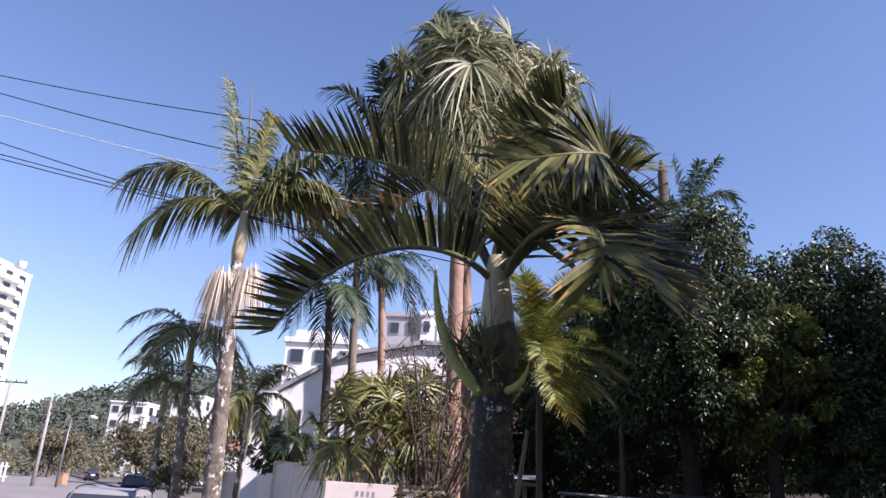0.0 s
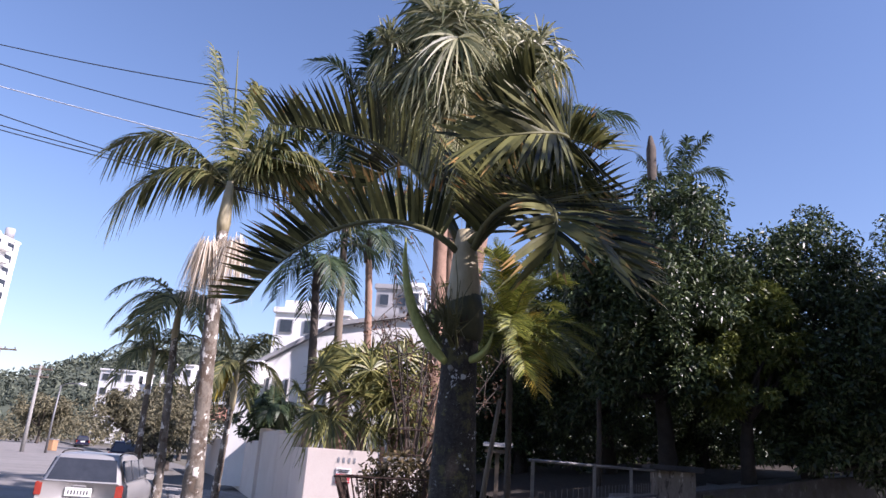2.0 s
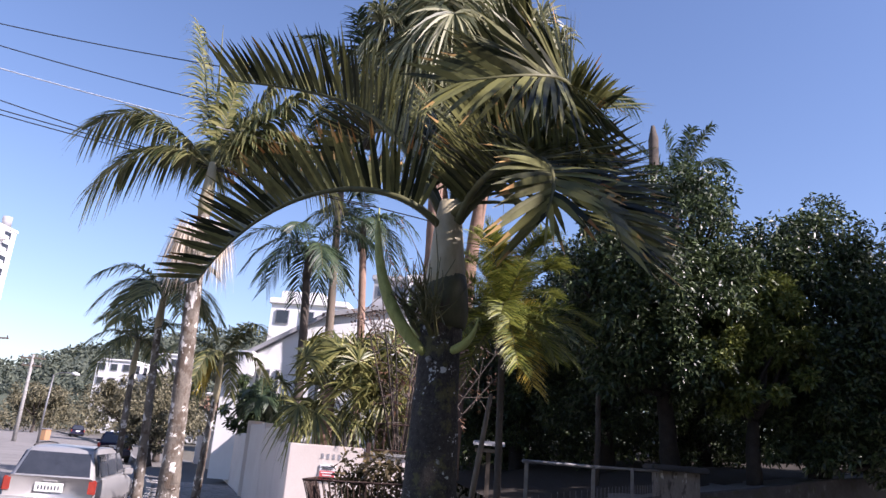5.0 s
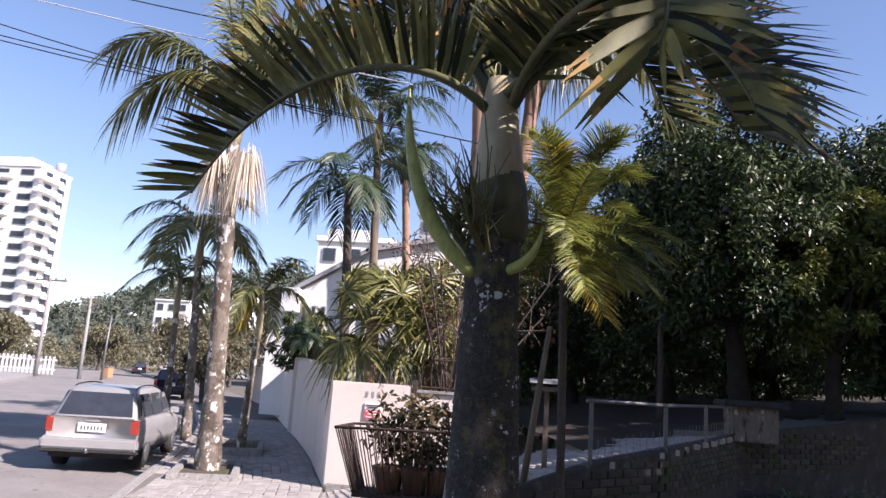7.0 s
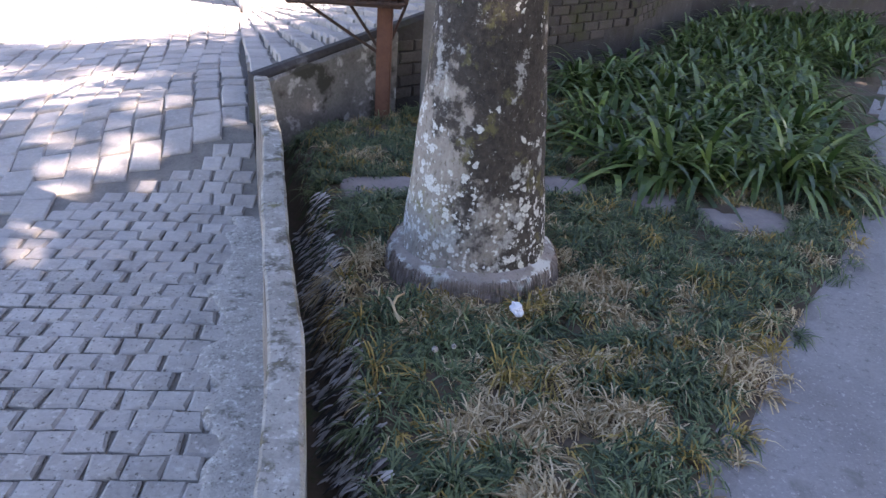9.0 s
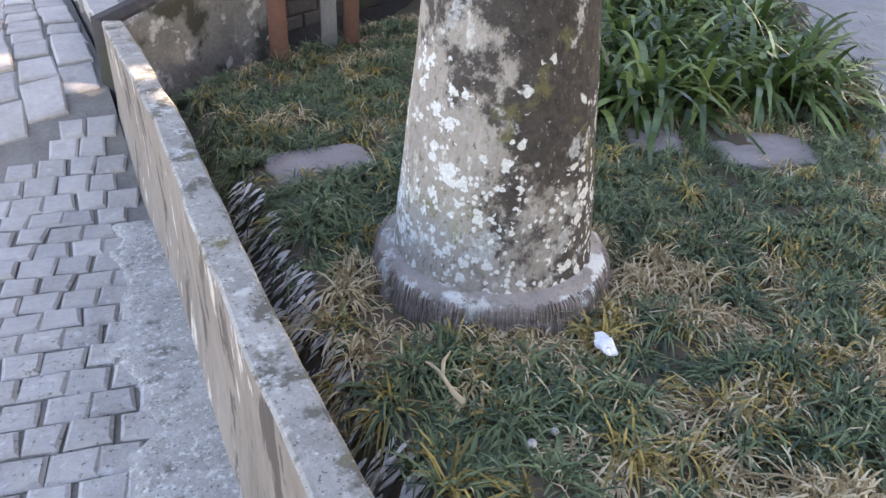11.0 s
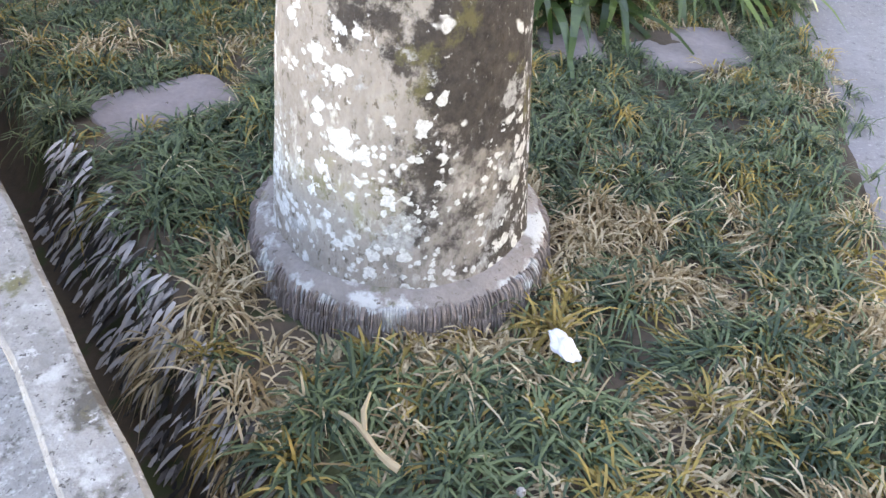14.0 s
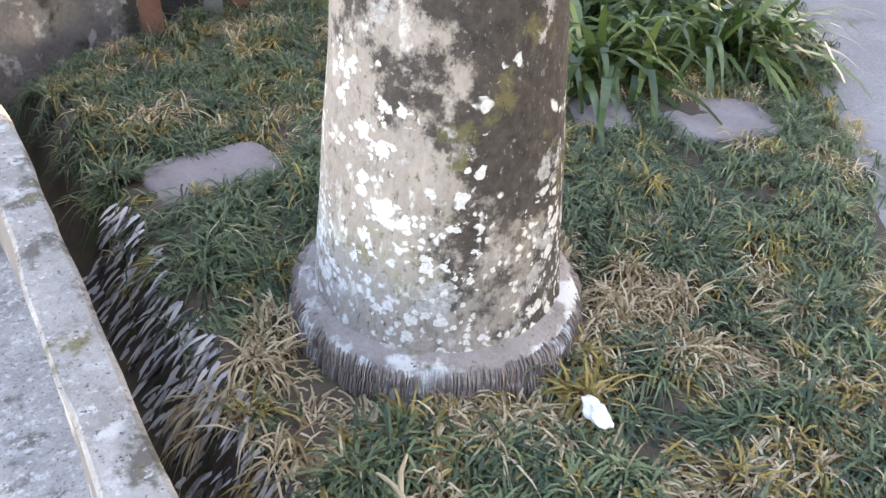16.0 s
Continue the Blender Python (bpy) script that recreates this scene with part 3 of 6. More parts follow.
part("wall_body", (v, list(f) + [tuple(range(10)), tuple(range(len(v) - 10, len(v)))[::-1]]), [COPING, WALL_FACE], low_wall, index=idx + [0, 0])

# retaining wall, its bank and the ramp behind
seg = np.linspace(0, 1, 60)
cum = np.r_[0, np.cumsum(np.linalg.norm(np.diff(EDGE[:, :2], axis=0), axis=1))]
edge_pts = np.stack([np.interp(seg * cum[-1], cum, EDGE[:, i]) for i in range(3)], 1)
tan = np.gradient(edge_pts[:, :2], axis=0)
tan /= np.linalg.norm(tan, axis=1, keepdims=True)
nrm = np.stack([tan[:, 1], -tan[:, 0]], 1)
rows = []
for (x, y, z), (nx, ny) in zip(edge_pts, nrm):
    k = rough(x, y, 4, 0.02)
    rows.append([(x + nx * 0.02, y + ny * 0.02, 0.0), (x + nx * 0.015, y + ny * 0.015, z * 0.5), (x + nx * (0.01 + k), y + ny * (0.01 + k), z - 0.02), (x - nx * 0.01, y - ny * 0.01, z + 0.005),
                 (x - nx * 0.06, y - ny * 0.06, z + 0.003), (x - nx * 0.08, y - ny * 0.08, 0.0)])
v, f = grid(rows)
retaining = thing("retaining_wall", (-0.57, 5.71, 0.0), "old brick and cement retaining wall with moss and lichen", "wall", kind="structure")
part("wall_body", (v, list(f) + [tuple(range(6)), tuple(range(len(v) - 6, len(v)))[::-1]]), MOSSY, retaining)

BACK = np.array([(-2.28, 11.66, 0.0), (-1.05, 11.68, 0.3), (0.6, 11.8, 0.75), (2.6, 13.2, 1.25), (5, 15.5, 1.6), (9, 19, 2.0), (14, 22, 2.3)], float)


def ramp(s, r):
    a = np.array([np.interp(s * cum[-1], cum, EDGE[:, i]) for i in range(3)])
    b = np.array([np.interp(s, np.linspace(0, 1, len(BACK)), BACK[:, i]) for i in range(3)])
    return a * (1 - r) + b * r


setting("ramp", grid([[ramp(s, r) - (0, 0, 0.045) for r in np.linspace(0.0, 1, 14)] for s in np.linspace(0, 1, 50)]), JOINT, "sandy bed of the sett-paved ramp above the retaining wall", "ramp")
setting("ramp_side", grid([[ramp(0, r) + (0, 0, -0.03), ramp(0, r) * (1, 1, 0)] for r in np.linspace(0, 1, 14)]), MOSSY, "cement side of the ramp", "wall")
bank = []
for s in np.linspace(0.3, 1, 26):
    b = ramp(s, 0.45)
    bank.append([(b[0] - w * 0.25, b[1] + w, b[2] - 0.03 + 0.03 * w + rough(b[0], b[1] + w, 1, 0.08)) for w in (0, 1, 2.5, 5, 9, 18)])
setting("bank", grid(bank), LITTER, "earth bank under the trees, darkened for their shade", "soil")

# ---- boundary wall of the house plot ----
house_wall = thing("boundary_wall", (-2.28, 11.66, 0), "beige painted boundary wall stepping up along the curved footway", "wall", kind="structure")
HW = RIGHT[RIGHT[:, 1] > 11.5]


def wall_run(y0, y1, top, name="wall_panel", thick=0.16):
    yy = np.linspace(y0, y1, 7)
    rows = []
    for y in yy:
        x = along(HW, y)
        rows.append([(x, y, -0.05), (x, y, 0.14), (x + 0.004, y, 0.15), (x, y, top - 0.012), (x + 0.012, y, top), (x + thick, y + 0.04, top), (x + thick, y + 0.04, -0.05)])
    v, f = grid(rows)
    part(name, (v, list(f) + [tuple(range(7)), tuple(range(len(v) - 7, len(v)))[::-1]]), BEIGE, house_wall)


for y0, y1, top in ((11.72, 14.18, 1.62), (14.24, 16.9, 1.9), (16.96, 20.4, 2.0), (21.0, 27.0, 1.75), (27.1, 40.0, 1.8)):
    wall_run(y0, y1, top)
part("pilaster", box(-5.95, 20.45, 0, -5.55, 20.95, 2.1, 0.02), BEIGE, house_wall)
part("wall_panel", box(-2.285, 11.655, -0.05, -1.06, 11.82, 1.625, 0.012), BEIGE, house_wall)
part("plinth", box(-2.24, 11.60, -0.02, -0.6, 11.652, 0.14, 0.01), CONCRETE, house_wall)
part("low_panel", box(-1.05, 11.70, -0.05, -0.35, 11.84, 1.52, 0.01), BEIGE, house_wall)
part("coping", box(-1.0, 11.66, 1.525, -0.33, 11.88, 1.575, 0.01), CONCRETE, house_wall)
part("post", box(-1.055, 11.64, 0, -0.99, 11.695, 1.72, 0.006), RUST, house_wall)

grille = thing("iron_grille", (-0.2, 11.76, 1.575), "rusty wrought-iron grille on the boundary wall", "railing")
for z in (1.62, 2.03):
    part("rail", tube([(-0.95, 11.77, z), (-0.35, 11.77, z)], 0.012, 6), RUST, grille)
for k in range(5):
    x = -0.95 + k * 0.15
    part("bar", tube([(x, 11.77, 1.575), (x, 11.77, 2.05)], 0.008, 5), RUST, grille)
for k in range(2):
    x = -0.87 + k * 0.3
    part("scroll", tube([(x + 0.06 * math.cos(a), 11.77, 1.83 + 0.12 * math.sin(a)) for a in np.linspace(0, 2 * np.pi, 13)], 0.006, 5, False), RUST, grille)

sign = thing("sale_sign", (-1.63, 11.652, 1.12), "small white and red notice board fixed to the beige wall", "sign")
part("board", box(-1.755, 11.635, 1.09, -1.505, 11.65, 1.335, 0.003), WHITE, sign)
part("red_field", box(-1.75, 11.63, 1.095, -1.51, 11.634, 1.24), RED_INK, sign)
for z, w in ((1.3, 0.2), (1.27, 0.16), (1.215, 0.2), (1.175, 0.14), (1.13, 0.19)):
    part("text_bar", box(-1.63 - w / 2, 11.626, z - 0.008, -1.63 + w / 2, 11.629, z + 0.008), INK if z > 1.25 else WHITE, sign)
plaque = thing("number_plaque", (-1.6, 11.652, 1.45), "dark figures fixed to the beige wall, shown as bars", "plaque")
for k in range(4):
    part("figure_bar", box(-1.75 + k * 0.09, 11.648, 1.42, -1.715 + k * 0.09, 11.654, 1.5), SHADOW_GREY, plaque)

# ---- the bottle palm ----
C = np.array((0.565, 4.17, 0.0))
palm = thing("bottle_palm", (0.565, 4.17, 0.3), "bottle palm with a swollen lichen-spotted grey trunk in mondo grass", "palm")
prof = np.array([(0.30, 0.25), (0.41, 0.247), (0.44, 0.241), (0.5, 0.235), (0.72, 0.215), (0.9, 0.195), (1.05, 0.178), (1.3, 0.16), (1.5, 0.147), (1.8, 0.138), (2.05, 0.122), (2.25, 0.122), (2.42, 0.126)])
zz = np.arange(0.3, 2.4, 0.022)
rr = np.interp(zz, prof[:, 0], prof[:, 1])
aa = np.linspace(0, 2 * np.pi, 49)[:-1]
rows = []
for z, r in zip(zz, rr):
    scar = 0.003 * (1 if (z / 0.11) % 1 < 0.12 else 0) if z > 0.6 else 0
    rows.append([(C[0] - 0.02 * (z - 0.3) / 2 + (r - scar + 0.006 * noise.noise(Vector((math.cos(a) * 3, math.sin(a) * 3, z * 5)))) * math.cos(a),
                  C[1] + (r - scar + 0.006 * noise.noise(Vector((math.cos(a) * 3, math.sin(a) * 3, z * 5)))) * math.sin(a), z) for a in np.r_[aa, aa[:1]]])
part("trunk", grid(rows), PALM_BARK, palm, "grey trunk spotted with white lichen and moss, darker higher up", True)
# the root collar: a skirt of stubby rootlets in tiers under a worn ledge
col = []
for tier, (rt, rb, ztop, zlow, count) in enumerate(((0.279, 0.292, 0.4, 0.355, 620), (0.286, 0.301, 0.368, 0.29, 640))):
    for k in range(count):
        a0 = 2 * math.pi * (k + RNG.uniform(-0.4, 0.4)) / count
        swell_r = 1 + 0.035 * noise.noise(Vector((math.cos(a0) * 1.7, math.sin(a0) * 1.7, 3.0))) + 0.012 * RNG.normal() * 0.5
        r0, r1, da = rt * swell_r, (rb + RNG.uniform(-0.004, 0.004)) * swell_r, RNG.uniform(0.0028, 0.0052)
        zt, zb = ztop + RNG.normal(0, 0.0025), zlow + RNG.normal(0, 0.005)
        q = [(C[0] + r * math.cos(a0 + s * da * w), C[1] + r * math.sin(a0 + s * da * w), z) for s in (-1, 1) for r, z, w in ((r0 - 0.02, zt - 0.004, 1), (r0, zt, 1), ((r0 * 0.4 + r1 * 0.6), zt - 0.006, 1), (r1, (zt * 0.6 + zb * 0.4), 0.9), (r1 + 0.001, zb, 0.6))]
        col.append((np.array(q), [(0, 5, 6, 1), (1, 6, 7, 2), (2, 7, 8, 3), (3, 8, 9, 4), (0, 1, 2, 3, 4), (9, 8, 7, 6, 5)]))
part("root_collar", merge(*col), ROOT, palm, "skirt of fibrous grey-brown rootlets, lichened on its ledge")
part("collar_core", tube([(C[0], C[1], z) for z in (0.26, 0.34, 0.38, 0.402, 0.415, 0.42)], [0.294, 0.29, 0.287, 0.28, 0.258, 0.2], 60, True, 0.008), LEDGE, palm, "pale lichened ledge of the root collar", True)
part("leaf_sheath", tube([(0.56, 4.17, z) for z in (2.36, 2.4, 2.46, 2.54, 2.62, 2.68)], [0.122, 0.135, 0.14, 0.134, 0.124, 0.112], 28), SHEATH, palm, "dark green swollen sheath below the crownshaft", True)
part("crownshaft", tube([(0.553 - 0.03 * (z - 2.6), 4.17, z) for z in (2.6, 2.66, 2.75, 2.85, 2.95, 3.05, 3.15)], [0.118, 0.119, 0.111, 0.1, 0.09, 0.08, 0.06], 28), CROWNSHAFT, palm, "smooth olive crownshaft", True)
part("leaf_scar", tube([(0.5, 4.06, 2.16), (0.498, 4.032, 2.16), (0.497, 4.026, 2.16)], [0.019, 0.018, 0.01], 12, True, 0.1), CONCRETE, palm, "pale round scar of a fallen flower stalk", True)
for pts, rad in (([(0.47, 4.1, 2.2), (0.3, 4.08, 2.32), (0.17, 4.05, 2.55), (0.13, 4.03, 2.8), (0.13, 4.03, 3.04)], [0.026, 0.036, 0.039, 0.035, 0.027, 0.017, 0.003]),
                 ([(0.6, 4.1, 2.22), (0.7, 4.05, 2.24), (0.75, 4.02, 2.3), (0.765, 4.0, 2.41)], [0.024, 0.026, 0.021, 0.013, 0.003]),
                 ([(0.46, 4.2, 2.28), (0.36, 4.26, 2.36), (0.33, 4.3, 2.5), (0.33, 4.3, 2.62)], [0.03, 0.032, 0.026, 0.014, 0.004])):
    p = bezier(pts, 22)
    part("spathe", tube(p, np.interp(np.linspace(0, 1, 22), np.linspace(0, 1, len(rad)), rad), 14), SPATHE, palm, "green horn-shaped flower spathe", True)
# bare forked flower stalks round the crownshaft base
for k in range(9):
    az = RNG.uniform(1.6, 4.6)
    d = np.array((math.cos(az), math.sin(az), 0))
    p0 = np.array((0.55, 4.17, 2.3)) + d * 0.12
    axis = p0 + d * RNG.uniform(0.08, 0.2) + (0, 0, RNG.uniform(0.1, 0.25))
    sub = [tube([p0, (p0 + axis) / 2 + d * 0.03, axis], [0.012, 0.01, 0.007], 5, False)]
    for j in range(22):
        s = RNG.uniform(0.3, 1)
        o = p0 * (1 - s) + axis * s
        e = o + (d * RNG.uniform(0.0, 0.12) + RNG.normal(0, 0.07, 3) + (0, 0, RNG.uniform(0.03, 0.2)))
        sub.append(tube([o, (o + e) / 2 + RNG.normal(0, 0.015, 3), e], [0.0045, 0.0035, 0.002], 4, False))
    part("flower_stalk", merge(*sub), RACHIS, palm)
FRONDS = [  # four places along the midrib, leaflet size, lift, droop, share of dry tips, roll
    (((0.49, 4.13, 2.98), (0.01, 4.05, 3.16), (-0.57, 4.2, 3.04), (-1.06, 4.38, 2.6)), 0.42, 1.5, 0.03, 0.45, 0),
    (((0.5, 4.2, 3.05), (0.09, 4.4, 3.7), (-0.38, 4.5, 4.0), (-1.12, 4.5, 4.1)), 0.5, 1.3, 0.12, 0.04, 0),
    (((0.57, 4.1, 3.05), (1.07, 3.55, 3.38), (1.12, 3.05, 3.38), (0.63, 2.85, 3.24)), 0.44, 0.25, 0.15, 0.1, 65),
    (((0.6, 4.1, 3.0), (0.79, 3.7, 3.17), (1.01, 3.05, 2.99), (1.04, 2.72, 2.6)), 0.42, 0.4, 0.12, 0.3, 0),
    (((0.6, 4.18, 3.02), (0.9, 4.2, 3.42), (1.25, 4.2, 3.42), (1.62, 4.1, 2.9)), 0.5, 1.1, 0.08, 0.15, 0),
    (((0.57, 4.2, 3.05), (0.7, 4.2, 3.65), (0.82, 4.15, 4.05), (0.98, 4.05, 4.3)), 0.42, 0.7, 0.1, 0.02, 0),
    (((0.56, 4.25, 3.05), (0.9, 4.3, 3.7), (1.15, 4.2, 3.9), (1.45, 3.95, 3.72)), 0.42, 0.8, 0.15, 0.04, 0),
    (((0.6, 4.12, 3.0), (0.95, 3.85, 3.24), (1.25, 3.5, 3.06), (1.45, 3.3, 2.65)), 0.42, 0.7, 0.15, 0.25, 0),
    (((0.58, 4.24, 3.02), (0.85, 4.6, 3.7), (1.15, 5.0, 3.85), (1.5, 5.3, 3.45)), 0.48, 0.8, 0.1, 0.1, 0),
    (((0.55, 4.27, 3.05), (0.5, 4.7, 3.8), (0.4, 5.2, 4.1), (0.25, 5.7, 3.95)), 0.5, 0.9, 0.1, 0.05, 0),
    (((0.52, 4.25, 3.05), (0.2, 4.6, 3.7), (-0.1, 4.9, 3.95), (-0.45, 5.2, 3.8)), 0.5, 1.0, 0.08, 0.05, 0),
]
for (p0, p1, p2, p3), size, lift, droop, dry, roll in FRONDS:
    p0, p1, p2, p3 = (np.array(q) for q in (p0, p1, p2, p3))
    c1, c2 = (-5 * p0 + 18 * p1 - 9 * p2 + 2 * p3) / 6, (2 * p0 - 9 * p1 + 18 * p2 - 5 * p3) / 6
    frond(palm, [p0, c1, c2, p3], 84, size, 0.034, lift, droop, FROND, 0.026, dry, 0.1, roll=radians(roll))

# ---- other palms ----


def feather_palm(loc, path, radii, crown, tips, size, bark, leafs, label, n=44, width=0.05, droop=0.6, lift=0.25, shaft=True, name="king_palm", upright=()):
    p = thing(name, loc, label, "palm")
    part("trunk", stem(path, radii), bark, p, "", True)
    crown = np.array(crown, float)
    if shaft:
        part("crownshaft", tube([crown - (0, 0, 1.0), crown - (0, 0, 0.75), crown - (0, 0, 0.3), crown + (0, 0, 0.1)], [radii[-1] * 0.95, radii[-1] * 1.25, radii[-1] * 0.95, radii[-1] * 0.6], 12), CROWNSHAFT if leafs is KING else DARK_BARK, p, "", True)
    for tip in tips:
        tip = np.array(tip, float)
        out = tip - crown
        reach = np.linalg.norm(out)
        bend = crown + out * (0.6, 0.6, 0.5) + (0, 0, 0.45 * reach * (0.35 if tip[2] > crown[2] + 0.6 * reach else 1.0))
        frond(p, [crown, crown + (bend - crown) * 0.5, bend, tip], n, size, width, lift, droop, leafs, 0.022, 0.0, 0.18)
    return p


def around(crown, count, reach, low=-0.5, high=0.8, seed=1):
    g = np.random.default_rng(seed)
    out = []
    for k in range(count):
        a = 2 * math.pi * (k + g.uniform(-0.3, 0.3)) / count
        e = g.uniform(low, high)
        r = reach * g.uniform(0.85, 1.1)
        out.append((crown[0] + r * math.cos(a) * math.cos(e), crown[1] + r * math.sin(a) * math.cos(e), crown[2] + r * math.sin(e)))
    return out


kc = (-4.6, 12.2, 6.45)
king = feather_palm((-4.35, 12.2, 0.05), [(-4.35, 12.2, 0.0), (-4.4, 12.2, 2.0), (-4.55, 12.2, 4.0), (-4.6, 12.2, 5.6)], [0.22, 0.15, 0.14, 0.13, 0.11], kc,
                    [(-7.0, 12.0, 7.1), (-6.5, 11.7, 5.8), (-5.5, 12.4, 9.6), (-2.7, 12.2, 6.9), (-2.4, 13.0, 6.3), (-4.3, 12.1, 8.6), (-3.6, 14.2, 7.4), (-5.5, 14.2, 7.2), (-3.6, 12.5, 8.6), (-2.9, 12.0, 8.0)],
                    0.72, PALE_BARK, KING, "tall king palm with a pale lichened trunk in a footway planter", 84, 0.055, 0.85, 0.1)
part("spear_leaf", tube([(-4.6, 12.2, 6.4), (-4.75, 12.2, 8.0), (-4.9, 12.2, 9.5)], [0.04, 0.03, 0.004], 6), KING, king)
for k in range(2):
    c = np.array(((-4.75, 12.0, 5.0), (-4.25, 12.0, 5.05))[k])
    n = 340
    d = unit(RNG.normal(size=(n, 3)) * (1, 1, 0.5))
    base = c + (0, 0, 0.2) + d * RNG.uniform(0, 0.26, (n, 1))
    part("inflorescence", blades(base, unit(d * (0.3, 0.3, 0.1) + (0, 0, -0.6)), unit(np.cross(d, (0.1, 0.2, 1))), RNG.uniform(0.3, 0.85, n), 0.02, 0.6, 3), FLOWER, king, "hanging cream flower strands")

c2 = (-7.4, 17.0, 5.0)
feather_palm((-7.16, 17, 0), [(-7.16, 17, 0), (-7.2, 17, 1.7), (-7.35, 17, 3.2), (-7.4, 17, 4.2)], [0.13, 0.1, 0.09, 0.08], c2, around(c2, 13, 1.7, -0.7, 0.5, 3), 0.5, PALE_BARK, KING, "smaller king palm beside the footway with drooping fronds", 40)
c2b = (-8.6, 18.5, 3.9)
feather_palm((-8.5, 18.5, 0), [(-8.5, 18.5, 0), (-8.55, 18.5, 1.5), (-8.6, 18.5, 3.2)], [0.11, 0.08, 0.07], c2b, around(c2b, 9, 1.5, -0.8, 0.4, 5), 0.45, PALE_BARK, KING, "young king palm with yellowing fronds by the wall", 34)
c3 = (-4.7, 20, 7.1)
feather_palm((-4.4, 20, 0.3), [(-4.4, 20, 0.3), (-4.45, 20, 3), (-4.6, 20, 5), (-4.7, 20, 6.3)], [0.16, 0.13, 0.12, 0.11], c3, around(c3, 12, 2.0, -0.9, 0.5, 8), 0.6, DARK_BARK, KING_SHADED, "dark king palm standing behind the boundary wall", 40)
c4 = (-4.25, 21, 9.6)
feather_palm((-3.9, 21, 0.3), [(-3.9, 21, 0.3), (-4.0, 21, 4), (-4.2, 21, 7), (-4.25, 21, 8.7)], [0.15, 0.13, 0.12, 0.11], c4, around(c4, 12, 2.2, -0.5, 0.9, 9), 0.6, WOOD, KING_SHADED, "tall king palm with a smooth grey trunk behind the wall", 40)
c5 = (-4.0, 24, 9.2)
feather_palm((-3.5, 24, 0.3), [(-3.5, 24, 0.3), (-3.55, 24, 4), (-3.8, 24, 7), (-3.95, 24, 8.3)], [0.16, 0.14, 0.13, 0.12], c5, around(c5, 12, 2.0, -0.9, 0.6, 11), 0.6, RED_BARK, KING_SHADED, "tall king palm with hanging fronds behind the house wall", 40)
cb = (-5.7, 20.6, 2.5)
feather_palm((-5.6, 20.6, 0.2), [(-5.6, 20.6, 0.2), (-5.6, 20.6, 1.2), (-5.65, 20.6, 2.0)], [0.12, 0.1, 0.09], cb, around(cb, 12, 0.95, -0.3, 1.0, 6), 0.4, DARK_BARK, KING_SHADED, "low dark palm behind the boundary wall", 30, shaft=False)
c6 = (8.9, 32, 14.6)
feather_palm((8.8, 32, 1.5), [(8.8, 32, 1.5), (8.8, 32, 6), (8.85, 32, 11), (8.9, 32, 13.6)], [0.25, 0.2, 0.18, 0.16], c6, [(11.2, 32, 15.6), (10.3, 31, 17.2), (8.4, 32, 17.6), (9.4, 31, 17.0), (10.2, 32, 13.2), (7.4, 32.5, 16.6), (8.0, 34, 16)], 0.9, DARK_BARK, KING_SHADED, "far palm rising above the dark trees", 40, 0.08)
dead = thing("dead_palm_stem", (7.75, 31.5, 1.5), "bare brown stem of a dead palm above the trees", "palm")
part("trunk", stem([(7.8, 31.5, 1.5), (7.75, 31.5, 9), (7.73, 31.5, 14.6)], [0.2, 0.16, 0.15]), DARK_BARK, dead, "", True)
part("withered_spear", tube([(7.73, 31.5, 14.5), (7.73, 31.5, 15.2), (7.75, 31.5, 16.6), (7.75, 31.5, 17.3)], [0.15, 0.24, 0.22, 0.08], 10, True, 0.15), DARK_BARK, dead, "", True)

# tall fan palms behind the bottle palm
for (fx, fy, top, foot, seed) in ((-0.55, 13.4, 10.2, (-0.3, 13.3), 21), (0.55, 14.6, 10.4, (0.0, 14.5), 22)):
    fp = thing("fan_palm", (foot[0], foot[1], 0.7), "tall fan palm with a reddish trunk and a shaggy crown", "palm", "tall fan palms")
    part("trunk", stem([(foot[0], foot[1], 0.5), (foot[0] - 0.1, foot[1], 4), (fx + 0.05, fy, 7), (fx, fy, top)], [0.2, 0.15, 0.14, 0.14]), RED_BARK, fp, "", True)
    g = np.random.default_rng(seed)
    for k in range(84):
        a, e = g.uniform(0, 2 * math.pi), g.uniform(-1.15, 1.35)
        r = g.uniform(1.0, 1.6)
        d = np.array((math.cos(a) * math.cos(e), math.sin(a) * math.cos(e), math.sin(e)))
        fan(fp, (fx, fy, top - 0.1), np.array((fx, fy, top)) + d * r * (1, 1, 0.9), g.uniform(0.95, 1.3), 34, FAN_OLD if e < 0.55 else KING_SHADED if k % 3 else FAN_OLD, 250, 0.75 if e < 0.4 else 0.45)
# a feathery palm among them
cf = (-2.2, 14.5, 9.0)
feather_palm((-0.5, 15.5, 0.5), [(-0.3, 15.5, 0.5), (-0.3, 15.5, 4), (-0.3, 15.4, 7.5), (-0.4, 15.2, 9.3), (-2.2, 14.5, 8.5)], [0.17, 0.14, 0.12], cf, around(cf, 12, 2.1, -0.5, 1.2, 31), 0.6, RED_BARK, KING_SHADED, "feather palm crowded beneath the fan palms", 44)
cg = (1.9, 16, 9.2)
feather_palm((0.1, 16, 1.0), [(0.1, 16, 1.0), (0.1, 16, 4), (0.2, 16, 8), (0.3, 16, 9.6), (1.9, 16, 8.6)], [0.17, 0.14, 0.12], cg, around(cg, 10, 2.0, -0.3, 1.0, 33), 0.6, RED_BARK, KING_SHADED, "feather palm behind the fan palms", 40)

